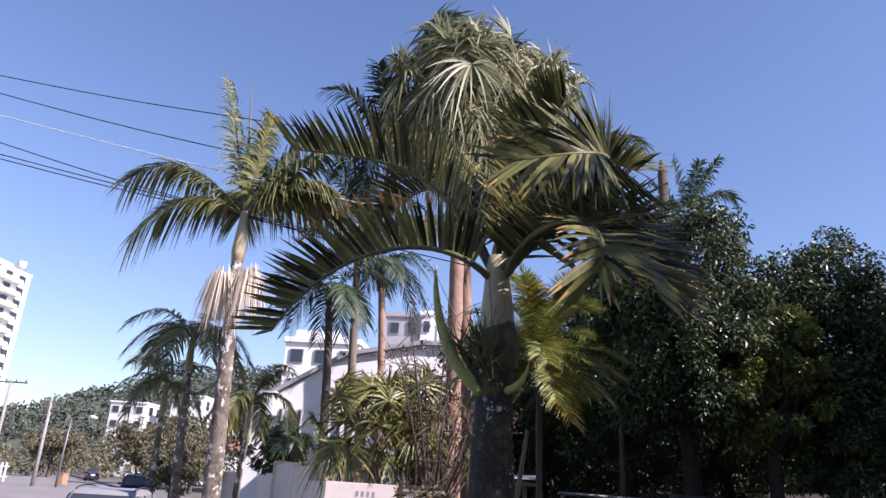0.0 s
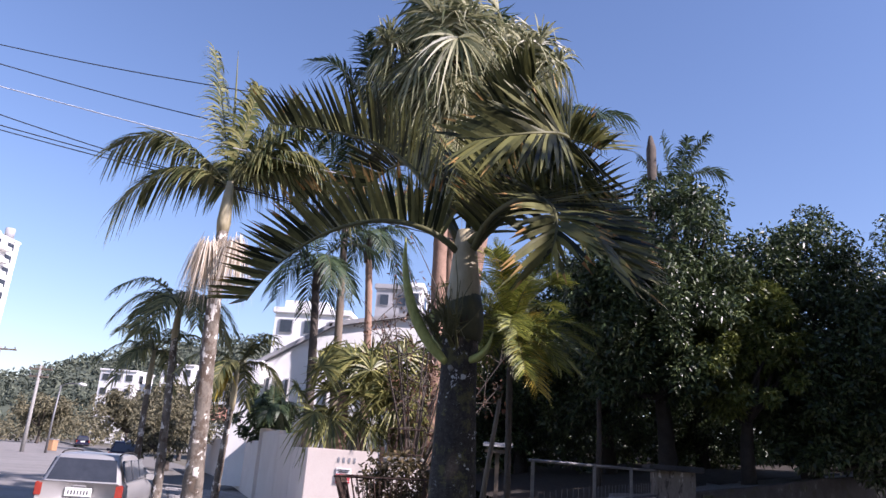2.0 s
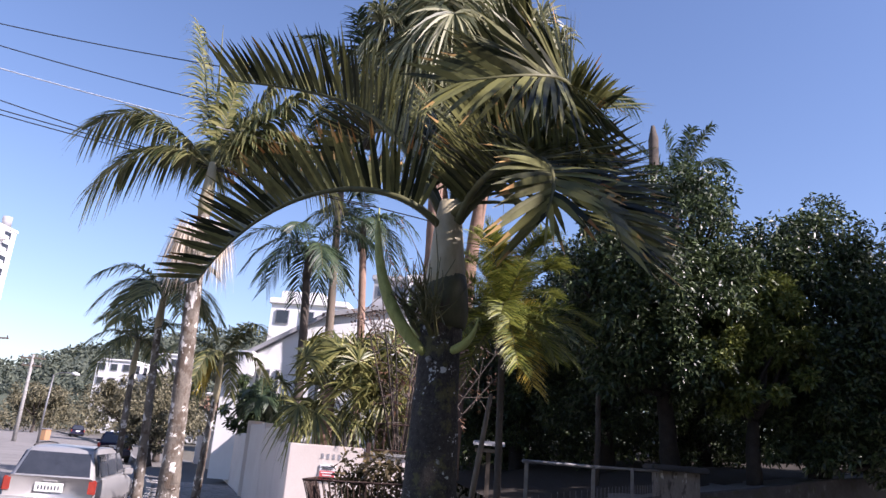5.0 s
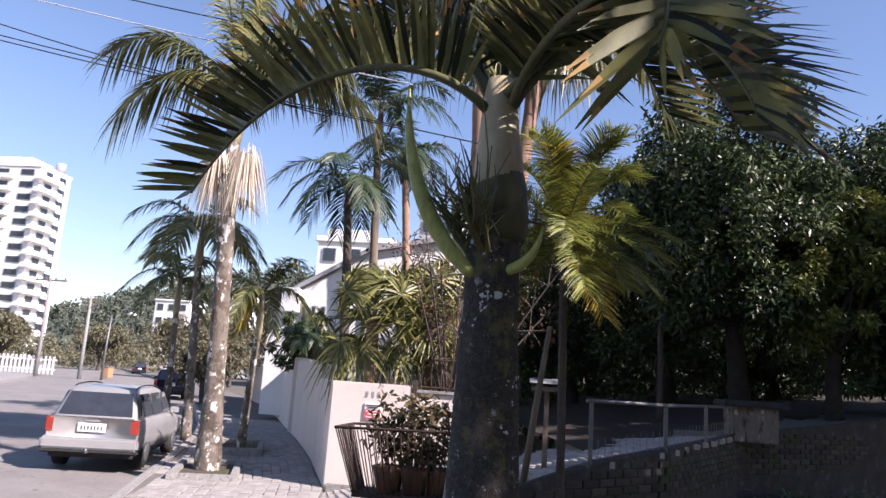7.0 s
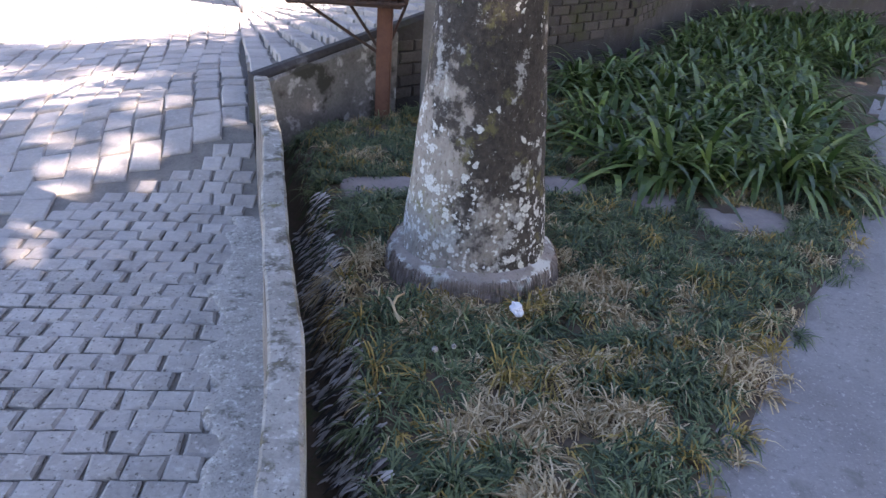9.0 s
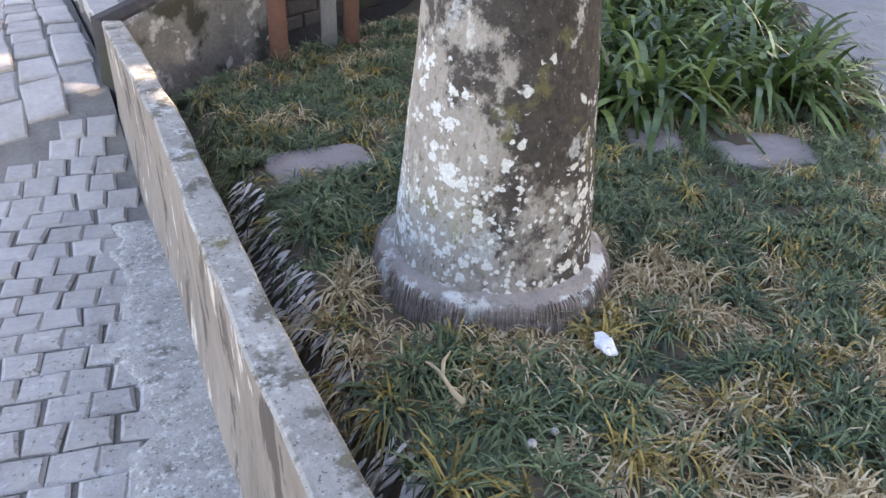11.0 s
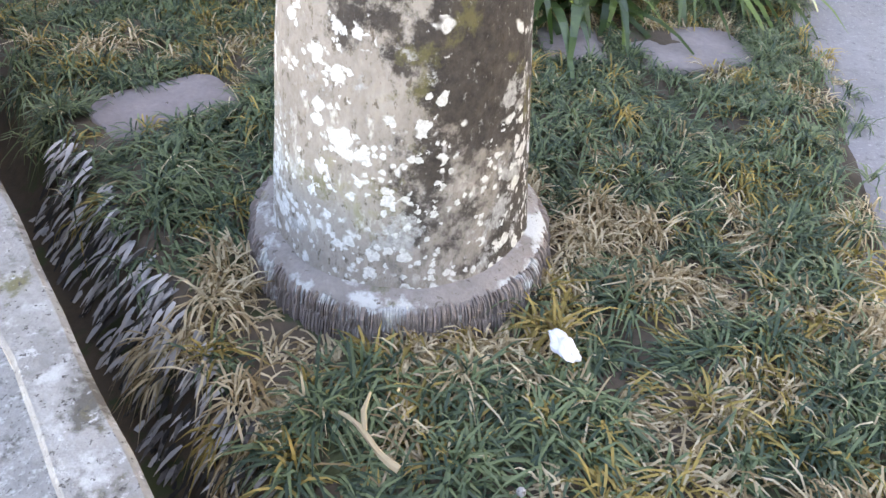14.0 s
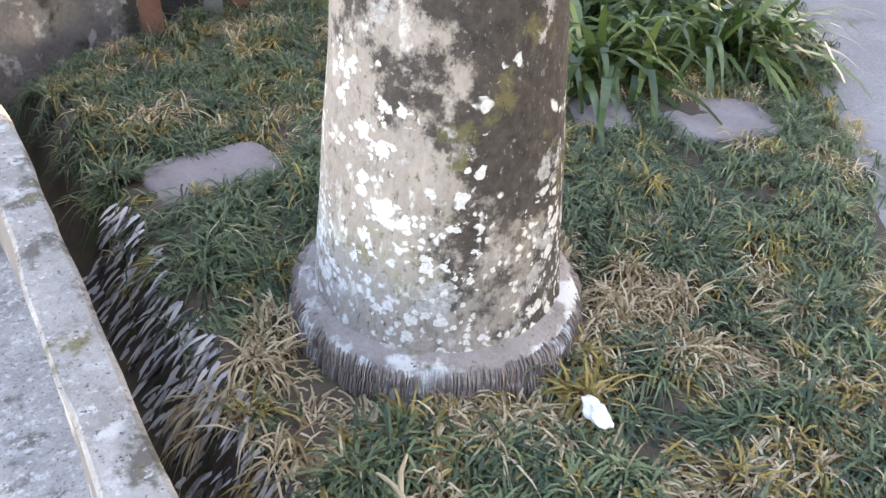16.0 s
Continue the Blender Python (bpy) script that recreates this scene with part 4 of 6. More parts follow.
# low fan palms over the wall
for (cx, cy, cz, seed, count, spread, rad) in ((-2.0, 12.75, 2.7, 41, 30, 0.85, 0.62), (-1.1, 13.3, 2.9, 42, 24, 0.8, 0.58), (-0.4, 13.0, 2.6, 43, 14, 0.55, 0.5)):
    fp = thing("low_fan_palm", (cx, cy, 0.6), "bushy low fan palm with sunlit pleated leaves over the wall", "palm", "low fan palms")
    part("trunk", stem([(cx, cy, 0.5), (cx + 0.05, cy, 1.5), (cx, cy, cz)], [0.12, 0.11, 0.1], 24), RED_BARK, fp, "", True)
    g = np.random.default_rng(seed)
    for k in range(count):
        a, e = g.uniform(0, 2 * math.pi), g.uniform(-0.9, 1.3)
        d = np.array((math.cos(a) * math.cos(e), math.sin(a) * math.cos(e), math.sin(e)))
        fan(fp, (cx, cy, cz - 0.1), np.array((cx, cy, cz)) + d * spread * g.uniform(0.8, 1.2), rad * g.uniform(0.85, 1.15), 30, FAN, 260, 0.6 if e < 0.2 else 0.35, "fan_leaf", 0.075)

# slender date palm behind the bottle palm
date = thing("date_palm", (0.95, 6.4, 0.3), "slender date palm with fine yellow-green fronds and a thin trunk", "palm")
part("trunk", stem([(0.98, 6.4, 0.25), (0.96, 6.4, 1.4), (0.93, 6.35, 2.8)], [0.035, 0.03, 0.03], 30, 0.06, 0.06), DARK_BARK, date, "", True)
dc = (0.93, 6.35, 2.85)
for k, tip in enumerate(around(dc, 46, 0.82, -0.85, 1.35, 51)):
    tip = np.array(tip)
    c = np.array(dc)
    # four fronds in yellow, painting the sunlit patches of the crown
    frond(date, [c, c + (tip - c) * (0.5, 0.5, 0.6) + (0, 0, 0.25), tip], 84, 0.22, 0.0095, 0.35, 0.3, YELLOW if k in (9, 10, 33, 38) else DATE, 0.008, 0, 0.1)


# ---- broadleaf trees ----
def broad_tree(loc, centre, size, clumps, per, leafs, label, leaf_size=0.13, seed=1, name="tree", bark=DARK_BARK):
    """A trunk with limbs to clumps of single leaves, spread in an uneven dome."""
    g = np.random.default_rng(seed)
    t = thing(name, loc, label, "tree")
    loc, centre, size = np.array(loc, float), np.array(centre, float), np.array(size, float)
    fork = loc + (centre - loc) * 0.45
    trunk_r = 0.05 * size[2] + 0.05
    part("trunk", tube(bezier([loc - (0, 0, 0.1), (loc + fork) / 2 + g.normal(0, 0.08, 3), fork], 10), np.linspace(trunk_r * 1.3, trunk_r * 0.8, 10), 10, True, 0.05), bark, t, "", True)
    d = unit(g.normal(size=(clumps, 3)))
    at = centre + d * size * (g.random((clumps, 1)) ** 0.45) * g.uniform(0.85, 1.1, (clumps, 1))
    limbs = []
    for q in at[::max(1, clumps // 14)]:
        limbs.append(tube(bezier([fork, (fork + q) / 2 + g.normal(0, 0.15, 3), q], 7), np.linspace(trunk_r * 0.55, 0.015, 7), 6))
    part("branchwork", merge(*limbs), bark, t, "", True)
    rad = g.uniform(0.28, 0.5, clumps) * size.mean() * 0.5
    part("crown", leaf_cloud(np.c_[at, rad], per, leaf_size), leafs, t)
    return t


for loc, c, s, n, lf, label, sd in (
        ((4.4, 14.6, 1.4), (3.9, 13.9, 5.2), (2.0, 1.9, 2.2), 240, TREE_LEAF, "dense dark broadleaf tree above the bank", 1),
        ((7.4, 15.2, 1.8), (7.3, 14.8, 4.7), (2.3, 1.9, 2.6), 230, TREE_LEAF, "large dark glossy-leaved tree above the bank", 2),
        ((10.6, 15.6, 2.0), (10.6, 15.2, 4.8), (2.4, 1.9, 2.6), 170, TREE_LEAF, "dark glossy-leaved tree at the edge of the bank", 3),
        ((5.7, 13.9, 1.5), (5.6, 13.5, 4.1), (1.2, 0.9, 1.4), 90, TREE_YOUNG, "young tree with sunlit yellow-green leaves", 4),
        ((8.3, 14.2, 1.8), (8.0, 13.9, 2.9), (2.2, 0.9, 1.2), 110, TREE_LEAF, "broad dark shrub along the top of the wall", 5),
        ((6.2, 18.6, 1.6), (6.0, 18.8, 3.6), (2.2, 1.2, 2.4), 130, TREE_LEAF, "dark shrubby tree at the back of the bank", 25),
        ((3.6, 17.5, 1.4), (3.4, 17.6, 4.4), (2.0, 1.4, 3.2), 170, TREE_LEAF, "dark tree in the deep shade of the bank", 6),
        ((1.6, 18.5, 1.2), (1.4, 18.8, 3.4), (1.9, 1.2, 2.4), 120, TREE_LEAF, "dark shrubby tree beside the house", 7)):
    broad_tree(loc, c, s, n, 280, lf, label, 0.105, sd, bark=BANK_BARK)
broad_tree((-6.6, 23.3, 0.2), (-6.7, 23.2, 2.5), (1.0, 0.6, 1.1), 60, 120, TREE_LEAF, "dark shrub between the boundary wall and the house", 0.14, 26, "garden_shrub")
# out-of-view trees added to block sun and sky, beside the driveway and behind
for loc, c, s, sd in (((8.4, 5.2, 0.3), (8.2, 4.1, 5.0), (2.2, 2.6, 2.9), 8), ((9.2, 7.6, 0.3), (9.2, 7.4, 5.6), (1.7, 1.7, 2.8), 15), ((11.2, 12.0, 1.0), (11.2, 11.8, 5.6), (2.0, 1.6, 2.9), 16), ((4.6, -4.6, 0.3), (4.4, -4.6, 6.0), (3.0, 2.6, 3.2), 17), ((1.2, -8.5, 0.3), (1.2, -8.5, 6.2), (3.2, 2.6, 3.4), 18), ((6.5, -2.6, 0.3), (6.3, -2.6, 5.4), (2.2, 2.2, 2.8), 19), ((8.4, 1.2, 0.3), (8.2, 1.0, 5.1), (2.2, 2.6, 3.1), 9), ((9.0, -3.0, 0.3), (9.0, -3.0, 4.6), (2.2, 2.4, 2.7), 10), ((10.0, 9.4, 0.3), (9.9, 9.3, 5.0), (1.8, 2.0, 2.6), 14)):
    broad_tree(loc, c, s, 175, 130, TREE_LEAF, "unseen broadleaf tree added to shade the garden", 0.26, sd)
hedge = leaf_cloud([(x, y, z, 1.1) for x in np.arange(-0.5, 19, 1.1) for y, zs in ((21.5, (1.2, 2.4, 3.8, 5.0)), (23.0, (1.5, 3.0, 4.5, 6.0))) for z in zs], 160, 0.3)
tagged(part("thicket", hedge, TREE_LEAF, None, "dark thicket of shrubs closing the back of the garden"), category="shrub", kind="stuff")

# twiggy shrub with reddish leaves behind the palm
shrub = thing("twiggy_shrub", (-0.6, 12.6, 0.6), "half-bare twiggy shrub with small reddish leaves", "shrub")
tw = []
ends = []
for k in range(26):
    a, e = RNG.uniform(0, 6.28), RNG.uniform(0.75, 1.45)
    d = np.array((math.cos(a) * math.cos(e), math.sin(a) * math.cos(e), math.sin(e))) * RNG.uniform(2.0, 4.0)
    p0 = np.array((-0.6, 12.6, 0.9))
    limb = bezier([p0, p0 + d * 0.5 + (0, 0, 0.2), p0 + d], 8)
    tw.append(tube(limb, np.linspace(0.028, 0.006, 8), 5, False))
    for q in range(9):
        o = limb[RNG.integers(3, 8)]
        e2 = o + RNG.normal(0, 0.28, 3) + (0, 0, 0.22)
        ends.append(e2)
        tw.append(tube([o, (o + e2) / 2 + RNG.normal(0, 0.04, 3), e2], [0.009, 0.007, 0.004], 4, False))
part("branchwork", merge(*tw), DARK_BARK, shrub)
part("foliage", leaf_cloud([(*e, 0.14) for e in ends], 7, 0.07), leaf("reddish_leaf", (0.06, 0.025, 0.02), (0.16, 0.09, 0.05)), shrub)

# ---- street side ----
for loc, c, s, n, sd, ls in (((-47, 60, 0), (-47, 60, 3.6), (2.6, 2.5, 1.9), 60, 61, 0.3), ((-55, 58, 0), (-55, 57, 3.9), (3.2, 2.8, 2.2), 60, 62, 0.32), ((-39, 78, 0), (-39.5, 78, 4.4), (4.2, 3.6, 2.3), 90, 63, 0.34),
                             ((-26, 62, 0), (-26, 62, 3.4), (2.6, 2.6, 2.2), 60, 64, 0.3), ((-13.5, 31, 0.2), (-13.8, 31, 2.0), (1.3, 1.5, 1.3), 60, 65, 0.16), ((-15.5, 36, 0.2), (-15.6, 36, 2.8), (2.2, 2.2, 1.9), 70, 66, 0.2),
                             ((-60, 95, 0), (-60, 95, 4.3), (4, 3, 2.4), 60, 68, 0.4), ((-45, 47, 0), (-46, 47, 4.4), (2.6, 2.6, 2.4), 70, 69, 0.26), ((-9.6, 29, 0.3), (-9.4, 29, 3.2), (1.7, 1.6, 1.7), 60, 70, 0.18)):
    broad_tree(loc, c, s, n, 90, STREET_LEAF, "dusty green street tree beside the road", ls, sd, "street_tree")


def pole(x, y, h, arms, label):
    p = thing("utility_pole", (x, y, 0), label, "utility pole", "utility poles")
    part("shaft", tube([(x, y, -0.1), (x, y, h * 0.5), (x, y, h)], [0.17, 0.14, 0.1], 10), CONCRETE, p, "", True)
    for z, w in arms:
        part("crossarm", box(x - w, y - 0.06, z - 0.06, x + w, y + 0.06, z + 0.06, 0.01), WOOD, p)
        for k in (-0.9, -0.3, 0.3, 0.9):
            part("insulator", tube([(x + w * k, y, z + 0.05), (x + w * k, y, z + 0.15), (x + w * k, y, z + 0.25)], [0.04, 0.06, 0.03], 8), GREY_METAL, p)
    return p


pole(-35.6, 55, 6.6, ((6.3, 1.0), (5.7, 0.8)), "concrete utility pole with crossarms beside the street")
pole(-38.7, 54, 7.8, ((7.6, 1.4),), "concrete utility pole with a long crossarm beside the street")
sl = thing("street_lamp", (-34.3, 56, 0), "grey street lamp on a slim pole with a bent arm", "street lamp")
part("shaft", tube([(-34.3, 56, -0.1), (-34.3, 56, 2.5), (-34.2, 56, 5.2)], [0.1, 0.08, 0.06], 8), GREY_METAL, sl, "", True)
part("arm", tube(bezier([(-34.2, 56, 5.1), (-33.9, 56, 5.5), (-32.6, 56, 5.4)], 8), 0.04, 6), GREY_METAL, sl, "", True)
part("lamp_head", tube([(-32.8, 56, 5.4), (-32.5, 56, 5.4), (-32.1, 56, 5.34)], [0.05, 0.14, 0.08], 8), WHITE, sl, "", True)

# cables across the sky
for (x0, z0, x1, z1, pale) in ((-10.0, 9.36, -5.2, 8.55, 0), (-9.89, 8.9, -4.9, 7.74, 0), (-9.77, 8.38, -1.5, 6.55, 1), (-9.62, 7.74, -5.0, 6.5, 0), (-9.56, 7.5, -3.0, 6.1, 0), (-9.54, 7.4, -4.0, 6.25, 0)):
    far = 1.0 if pale else 1.055
    eye = np.array((0.8, -0.6, 1.6))
    a, b = (eye + (np.array(q) - eye) * far for q in ((x0, 12.0, z0), (x1, 12.0, z1)))
    d = b - a
    p = [a + d * s - (0, 0, 0.04 * math.sin(math.pi * s)) for s in np.linspace(-0.6, 1.0 if pale else 1.45, 20)]
    tagged(part("overhead_cable", tube(p, 0.012, 5), CABLE_PALE if pale else CABLE, None, "pale overhead cable strung over the street" if pale else "dark overhead cable strung over the street"), category="cable", group="overhead cables")


# ---- cars ----
def car(place, turn, paint, label, wagon=True, size=1.0):
    """A parked car: body with tapering glasshouse, wheels, lamps, bumper and plate. It faces local +y."""
    c = thing("car", (0, 0, 0), label, "car")
    L, W = (4.1, 0.81)
    ys = [-2.05, -2.0, -1.85, -1.2, 0.4, 1.2, 1.9, 2.03]
    rows = []
    for y in ys:
        w = W - 0.06 * max(0, abs(y) - 1.7) / 0.35
        top = 0.92 if y < 0.9 else 0.92 - 0.16 * (y - 0.9) / 1.1
        low = 0.3 if abs(y) < 1.95 else 0.36
        rows.append([(-w * 0.93, y, low), (-w, y, 0.48), (-w * 1.0, y, 0.68), (-w * 0.97, y, top - 0.04), (-w * 0.9, y, top), (w * 0.9, y, top), (w * 0.97, y, top - 0.04), (w, y, 0.68), (w, y, 0.48), (w * 0.93, y, low), (-w * 0.93, y, low)])
    v, f = grid(rows)
    body = part("body", (v, list(f) + [tuple(range(10)), tuple(range(len(v) - 11, len(v) - 1))[::-1]]), paint, c, "", True)
    rear = -1.98 if wagon else -1.25
    cab = [(rear, 0.9, 0.75), (rear + 0.32, 1.4, 0.6), (rear + 0.5, 1.44, 0.59), (0.0, 1.45, 0.59), (0.35, 1.4, 0.6), (1.15, 0.88, 0.74)]
    v, f = grid([[(-w, y, 0.88), (-w * 0.99, y, min(z, 0.92)), (-w * 0.98 + 0.02, y, z - 0.02), (-w * 0.85, y, z), (w * 0.85, y, z), (w * 0.98 - 0.02, y, z - 0.02), (w * 0.99, y, min(z, 0.92)), (w, y, 0.88)] for y, z, w in cab])
    part("roof", (v, f), paint, c, "", True)

    def pane(name, q, mat=GLASS, off=0.012):
        q = np.array(q, float)
        nn = unit(np.cross(q[1] - q[0], q[2] - q[0]))
        return part(name, (np.r_[q + nn * off, q - nn * 0.01], [(0, 1, 2, 3), (7, 6, 5, 4), (0, 4, 5, 1), (1, 5, 6, 2), (2, 6, 7, 3), (3, 7, 4, 0)]), mat, c)

    pane("rear_window", [(-0.63, rear + 0.03, 0.94), (0.63, rear + 0.03, 0.94), (0.53, rear + 0.27, 1.34), (-0.53, rear + 0.27, 1.34)])
    pane("windscreen", [(0.66, 1.08, 0.93), (-0.66, 1.08, 0.93), (-0.54, 0.42, 1.37), (0.54, 0.42, 1.37)])
    for s in (-1, 1):
        for y0, y1 in ((rear + 0.3, -0.95), (-0.85, -0.05), (0.05, 0.75)):
            q = [(s * 0.735, y0, 0.94), (s * 0.735, y1, 0.94), (s * 0.615, min(y1, 0.45) - 0.02, 1.34), (s * 0.615, y0 + 0.1, 1.34)]
            pane("side_window", q if s > 0 else q[::-1], GLASS, 0.025)
        part("tail_lamp", box(s * 0.71 - 0.075, -2.068, 0.64, s * 0.71 + 0.075, -1.98, 0.9, 0.02), RED_LAMP, c)
        part("headlamp", box(s * 0.6 - 0.16, 1.95, 0.58, s * 0.6 + 0.16, 2.05, 0.72, 0.015), WHITE, c)
        part("mirror", box(s * 0.84 - 0.09, 0.72, 0.9, s * 0.84 + 0.09, 0.84, 1.03, 0.02), paint, c)
        if wagon:
            part("roof_rail", tube(bezier([(s * 0.54, rear + 0.45, 1.43), (s * 0.54, rear + 0.55, 1.5), (s * 0.54, -0.2, 1.52), (s * 0.54, 0.2, 1.44)], 10), 0.014, 6), RUBBER, c, "", True)
        for y in (-1.25, 1.25):
            wheel = part("wheel", tube([(s * 0.58, y, 0.28), (s * 0.6, y, 0.28), (s * 0.78, y, 0.28), (s * 0.8, y, 0.28)], [0.24, 0.29, 0.29, 0.25], 24), RUBBER, c, "", True)
            part("rim", tube([(s * 0.79, y, 0.28), (s * 0.812, y, 0.28)], [0.19, 0.16], 18), GREY_METAL, wheel, "", True)
    part("bumper", box(-0.82, -2.13, 0.36, 0.82, -1.98, 0.57, 0.04), paint, c)
    part("bumper_strip", box(-0.83, -2.14, 0.3, 0.83, -2.0, 0.36, 0.02), RUBBER, c)
    part("front_bumper", box(-0.8, 1.96, 0.34, 0.8, 2.1, 0.56, 0.04), paint, c)
    plate = part("number_plate", box(-0.24, -2.085, 0.66, 0.24, -2.06, 0.82, 0.006), PLATE, c)
    for k in range(7):
        part("plate_bar", box(-0.18 + k * 0.056, -2.092, 0.7, -0.16 + k * 0.056, -2.086, 0.77), INK, plate)
    part("handle", box(-0.12, -2.075, 0.84, 0.12, -2.05, 0.87, 0.006), paint, c)
    part("tow_ball", tube([(0.0, -2.1, 0.33), (0.0, -2.25, 0.33), (0, -2.25, 0.4)], 0.022, 8), GREY_METAL, c, "", True)
    part("underside", box(-0.72, -1.9, 0.2, 0.72, 1.9, 0.34, 0.02), RUBBER, c)
    c.matrix_basis = Matrix.Translation(place) @ Matrix.Rotation(turn, 4, "Z") @ Matrix.Scale(size, 4)
    return c


car((-7.02, 14.1, -0.11), radians(17), SILVER, "silver station wagon parked at the kerb, dusty", True, 0.93)
car((-18.7, 37.9, -0.11), radians(27), NAVY, "dark blue hatchback parked at the kerb", False)
car((-52, 92, -0.13), radians(33), NAVY, "dark car far along the street", False)
car((-46, 92, -0.13), radians(33), WHITE, "white car far along the street", False)


# ---- buildings ----
def block(name, x0, y0, x1, y1, h, floors, bays, label, wallmat=WHITE, roof=0.6, balcony=False, base=0.0):
    b = thing(name, ((x0 + x1) / 2, (y0 + y1) / 2, base), label, "building")
    part("wall", box(x0, y0, base, x1, y1, h), wallmat, b)
    part("roof", box(x0 - 0.25, y0 - 0.25, h, x1 + 0.25, y1 + 0.25, h + roof, 0.08), wallmat, b)
    fh = (h - base) / floors
    for k in range(floors):
        z = base + k * fh
        for j in range(bays):
            w = (x1 - x0) / bays
            xx = x0 + w * (j + 0.5)
            win = part("window", box(xx - w * 0.28, y0 - 0.12, z + fh * 0.32, xx + w * 0.28, y0 - 0.02, z + fh * 0.8), SHADOW_GREY, b)
            part("pane", box(xx - w * 0.24, y0 - 0.15, z + fh * 0.35, xx + w * 0.24, y0 - 0.125, z + fh * 0.77), GLASS, win)
        d = y1 - y0
        for j in range(2):
            yy = y0 + d * (0.28 + 0.44 * j)
            win = part("window", box(x1 + 0.02, yy - d * 0.12, z + fh * 0.25, x1 + 0.12, yy + d * 0.12, z + fh * 0.85), SHADOW_GREY, b)
            part("pane", box(x1 + 0.125, yy - d * 0.1, z + fh * 0.28, x1 + 0.15, yy + d * 0.1, z + fh * 0.82), GLASS, win)
        if balcony:
            part("balcony", box(x1 - 0.5, y0 - 1.2, z - 0.1, x1 + 1.6, y0 + d * 0.6, z + fh * 0.32, 0.05), wallmat, b)
            part("balcony", box(x0 + (x1 - x0) * 0.55, y0 - 1.4, z - 0.1, x0 + (x1 - x0) * 0.8, y0, z + fh * 0.32, 0.05), wallmat, b)
    return b


tower = block("apartment_tower", -150, 150, -117.5, 161, 45.0, 15, 5, "tall white apartment tower with stacked balconies", balcony=True)
part("roof_house", box(-146, 152, 45.5, -122, 160, 48.0, 0.2), WHITE, tower)
part("water_tank", tube([(-118.5, 158, 45.6), (-118.5, 158, 48.2)], 1.1, 14), SHADOW_GREY, tower, "", True)
ab = block("apartment_building", -21.8, 70, -14.2, 82, 14.8, 5, 3, "white apartment building with dark window bands behind the palms")
part("stair_tower", box(-21.6, 72, 15.3, -17, 78, 16.6, 0.1), WHITE, ab)
block("apartment_building", -13.4, 80, -9.4, 92, 20.2, 7, 2, "pale apartment block with a grey face behind the palms", SHADOW_GREY)
block("apartment_building", -9.3, 79.5, -8.0, 92, 20.4, 7, 1, "narrow white wing of a far apartment block")
for x, y, w, h, lab in ((-80, 150, 8, 15, "white low building below the hill"), (-67, 150, 7, 17, "white block below the hill"), (-52, 140, 10, 9, "white house among trees below the hill"), (-96, 180, 8, 16, "white building at the foot of the hill"), (-58, 165, 9, 14, "pale house below the hill"), (-38, 120, 7, 9, "white house beside the street")):
    block("distant_house", x - w / 2, y, x + w / 2, y + 8, h, max(2, int(h / 3)), 3, lab, roof=0.4)
rh = thing("red_roofed_house", (-44, 110, 0), "white house with a red tiled roof along the street", "house")
part("wall", box(-49, 110, 0, -40, 118, 5), WHITE, rh)
part("roof", (np.array([(-49.6, 109.4, 5), (-39.4, 109.4, 5), (-39.4, 118.6, 5), (-49.6, 118.6, 5), (-47, 114, 7.4), (-42, 114, 7.4)]), [(0, 1, 5, 4), (1, 2, 5), (2, 3, 4, 5), (3, 0, 4), (3, 2, 1, 0)]), TILE, rh)
for x in (-47, -42.6):
    part("window", box(x - 0.7, 109.9, 1.4, x + 0.7, 110.02, 3.4), GLASS, rh)

house = thing("white_house", (-5.5, 25, 0.3), "white house with a sloping roofline and narrow slit windows", "house")
prof_h = [(-8.6, 0.2), (-8.6, 3.9), (-5.2, 5.95), (-2.4, 6.5), (1.5, 6.5), (1.5, 0.2)]
v = [(x, 25, z) for x, z in prof_h] + [(x, 33, z) for x, z in prof_h]
n = len(prof_h)
part("wall", (np.array(v), [tuple(range(n)), tuple(range(n, 2 * n))[::-1]] + [(i, i + n, (i + 1) % n + n, (i + 1) % n) for i in range(n)]), WHITE, house)
for (xa, za), (xb, zb) in zip(prof_h[1:4], prof_h[2:5]):
    v = [(xa - 0.1, 24.8, za), (xb, 24.8, zb), (xb, 33.2, zb), (xa - 0.1, 33.2, za)]
    part("roof", (np.array(v + [(x, y, z + 0.16) for x, y, z in v]), [(3, 2, 1, 0), (4, 5, 6, 7), (0, 1, 5, 4), (1, 2, 6, 5), (2, 3, 7, 6), (3, 0, 4, 7)]), SHADOW_GREY, house)
for x in (-7.35, -7.0, -6.65, -5.2, -3.8):
    win = part("window", box(x - 0.07, 24.93, 2.55, x + 0.07, 24.99, 4.0), SHADOW_GREY, house)
    part("pane", box(x - 0.05, 24.9, 2.6, x + 0.05, 24.925, 3.95), GLASS, win)
part("chimney", box(-8.1, 24.6, 3.7, -7.5, 25.4, 4.55, 0.03), WHITE, house)
for x in (-4.4, -1.6):
    part("garden_door", box(x - 0.6, 24.92, 0.3, x + 0.6, 24.99, 2.4, 0.01), GLASS, house)

